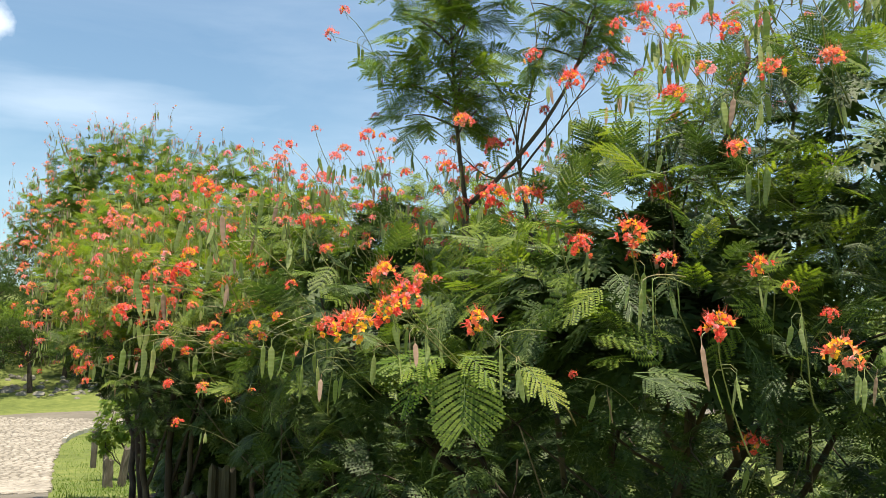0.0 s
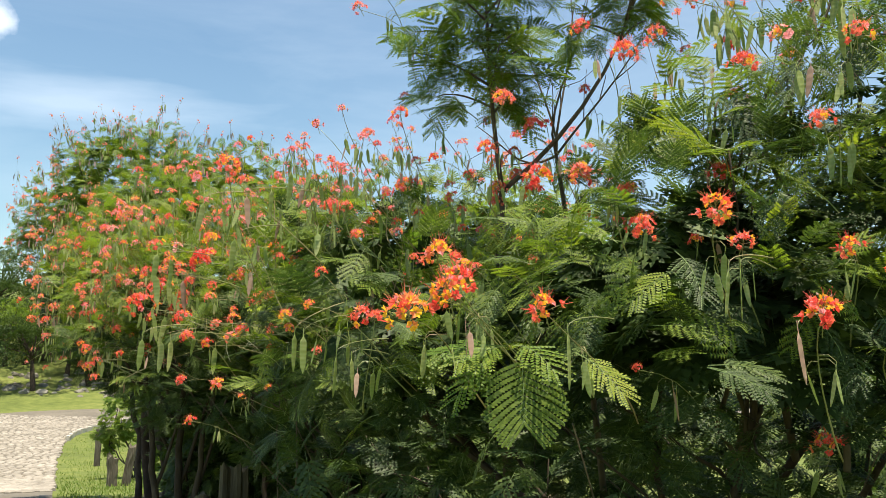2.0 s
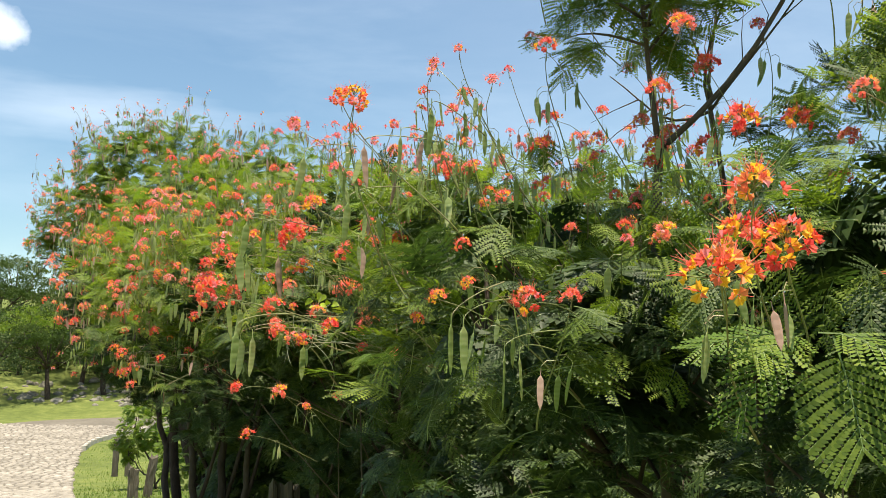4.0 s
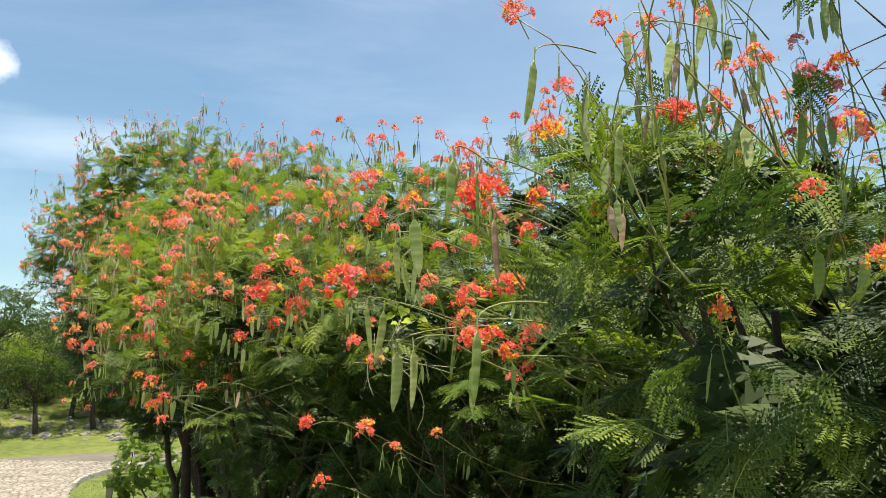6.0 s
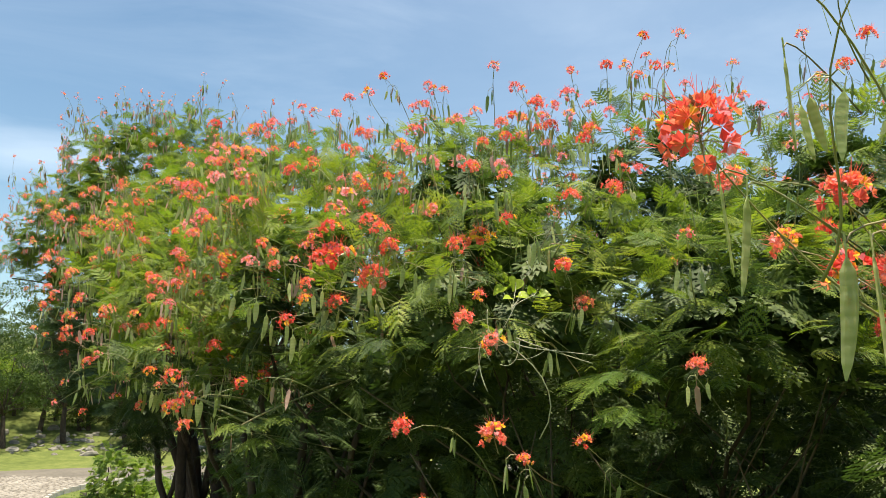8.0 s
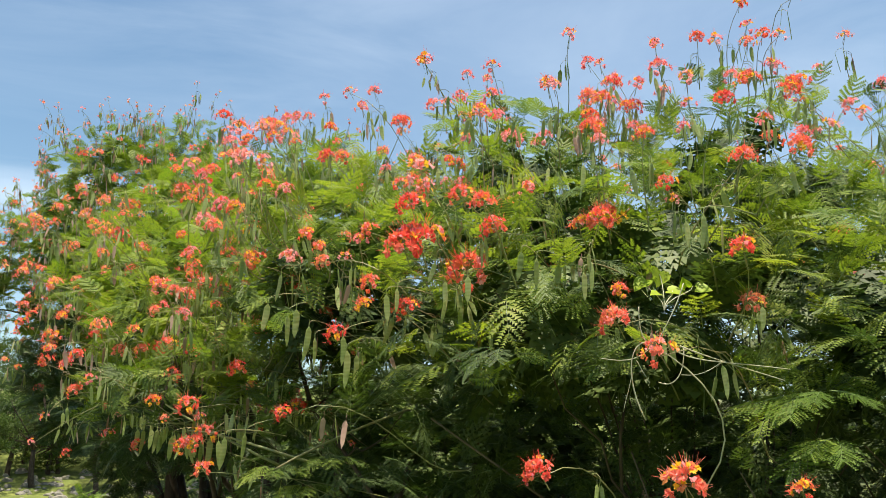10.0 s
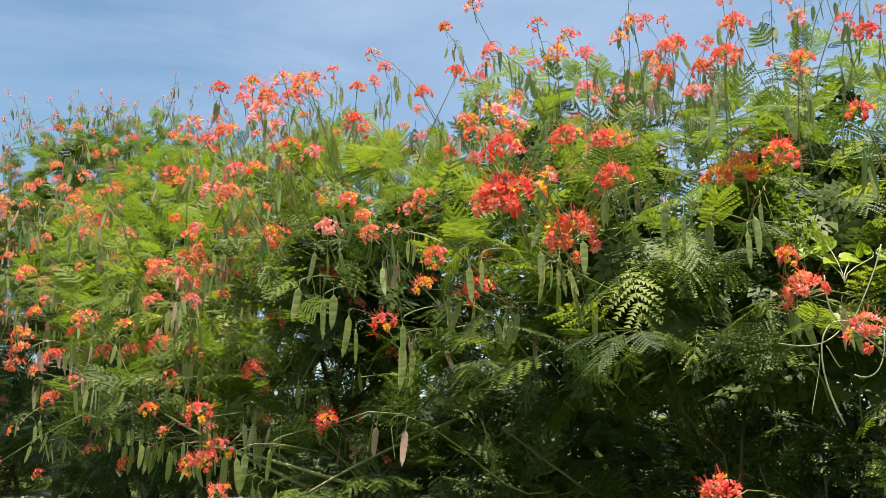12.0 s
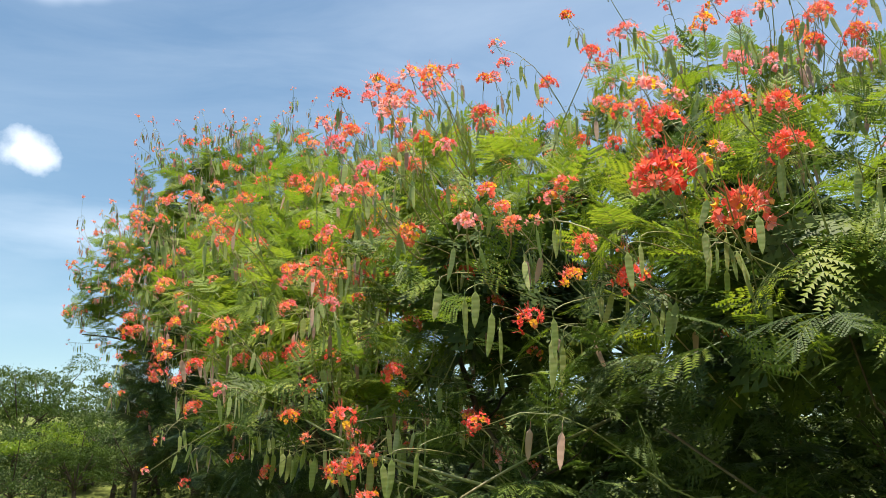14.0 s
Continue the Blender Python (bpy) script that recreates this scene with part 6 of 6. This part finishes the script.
def hill_tree(x, y, h, r, seed, mat=M_LEAF_FAR, label="rounded green tree on the grassy hillside", detail=1.0, skirt=0.45):
    q = np.random.default_rng(seed)
    gz = height(x, y)
    tree = thing("tree", (x, y, gz), label, "tree", "hillside trees")
    B = Builder()
    fork = np.array([x + q.uniform(-0.2, 0.2), y, gz + h * 0.34])
    tube(B, bez((x, y, gz - 0.2), (x + q.uniform(-0.2, 0.2), y, gz + h * 0.12), fork - (0, 0, h * 0.1), fork, 7), np.linspace(0.045 * h ** 0.8, 0.028 * h ** 0.8, 7), 8, 0)
    lobes = []
    for i in range(13):
        a = i * 2.4 + q.uniform(-0.3, 0.3)
        rr = r * q.uniform(0.25, 0.85)
        c = np.array([x + math.cos(a) * rr, y + math.sin(a) * rr, gz + h * q.uniform(skirt, 0.82 + 0.22 * (i % 5 == 0))])
        lobes.append((c, r * q.uniform(0.28, 0.5), h * q.uniform(0.06, 0.14)))
        tube(B, bez(fork, fork + (c - fork) * 0.3 + (0, 0, 0.1 * h), c - (0, 0, 0.08 * h), c, 6), np.linspace(0.014, 0.004, 6) * h ** 0.8, 5, 0)
    part("trunk", as_mesh("trunk", *B.arrays(), (M_BARK,), smooth=True), tree)
    placed = []
    for c, a, b in lobes:
        for k in range(int((34 + 8 * r) * detail)):
            d = unit(q.normal(size=3))
            if d[2] < -0.5:
                continue
            p = c + d * np.array([a, a, b]) * q.uniform(0.55, 1.12)
            s = q.uniform(0.6, 1.25) * (0.42 + 0.10 * r)
            m = frame_mat(p, unit(q.normal(size=3) * [1, 1, 0.2]), np.array([0, 0, 1.0]) + 0.5 * d, s)
            placed.append((int(q.integers(5)), m))
    part("crown", many_mesh("crown", CLUMPS, (mat,), placed), tree, "", "stuff")
    own(tree)


q_tree = np.random.default_rng(31)
HILL = [(-26.8, 54.5, 4.2, 3.0), (-22.6, 53.6, 4.6, 2.3), (-18.5, 55.5, 4.8, 2.8), (-30.5, 58.0, 6.4, 3.8), (-26.0, 59.5, 5.6, 3.4), (-21.5, 60.0, 6.0, 3.6),
        (-17.0, 63.0, 6.0, 3.6), (-33.0, 66.0, 6.6, 4.2), (-27.5, 68.0, 6.4, 4.2), (-21.5, 70.0, 6.6, 4.2), (-37.0, 57.0, 6.0, 3.6), (-12.5, 60.0, 6.0, 3.6)]
for i, (x, y, h, r) in enumerate(HILL):
    hill_tree(x, y, h, r, 200 + i, M_LEAF_LIGHT if i == 0 else M_LEAF_DARK if i % 3 == 1 else M_LEAF_FAR, detail=0.9, skirt=0.36)
for i in range(7):
    a = radians(-10 + 62 * i / 6 + q_tree.uniform(-2, 2))
    d = q_tree.uniform(36, 70)
    hill_tree(math.sin(a) * d, math.cos(a) * d, q_tree.uniform(5, 8), q_tree.uniform(3, 4.5), 300 + i, detail=0.2)
for i in range(40):
    t = (i + 0.5) / 40
    x, y = -36 + 25 * t + q_tree.uniform(-1, 1), 49.5 + 7 * t + q_tree.uniform(0.5, 12)
    h = q_tree.uniform(1.8, 4.2)
    hill_tree(x, y, h, h * 0.62, 500 + i, M_LEAF_LIGHT if i == 5 else M_LEAF_DARK if i % 3 == 1 else M_LEAF_FAR, "dense green bush on the grassy hillside", 0.36, 0.12)
# low trees along the foot of the bank, over the rocks
for i in range(8):
    t = (i + 0.4) / 8
    up = q_tree.uniform(-0.6, 1.6)
    hill_tree(-32 + 22 * t - 0.39 * up, 46.2 + 7.5 * t + 0.92 * up, q_tree.uniform(3.2, 5.6), q_tree.uniform(1.7, 2.9), 600 + i, M_LEAF_DARK if i % 3 else M_LEAF_FAR, "spreading green tree on the rocky bank", 0.9, q_tree.uniform(0.3, 0.5))
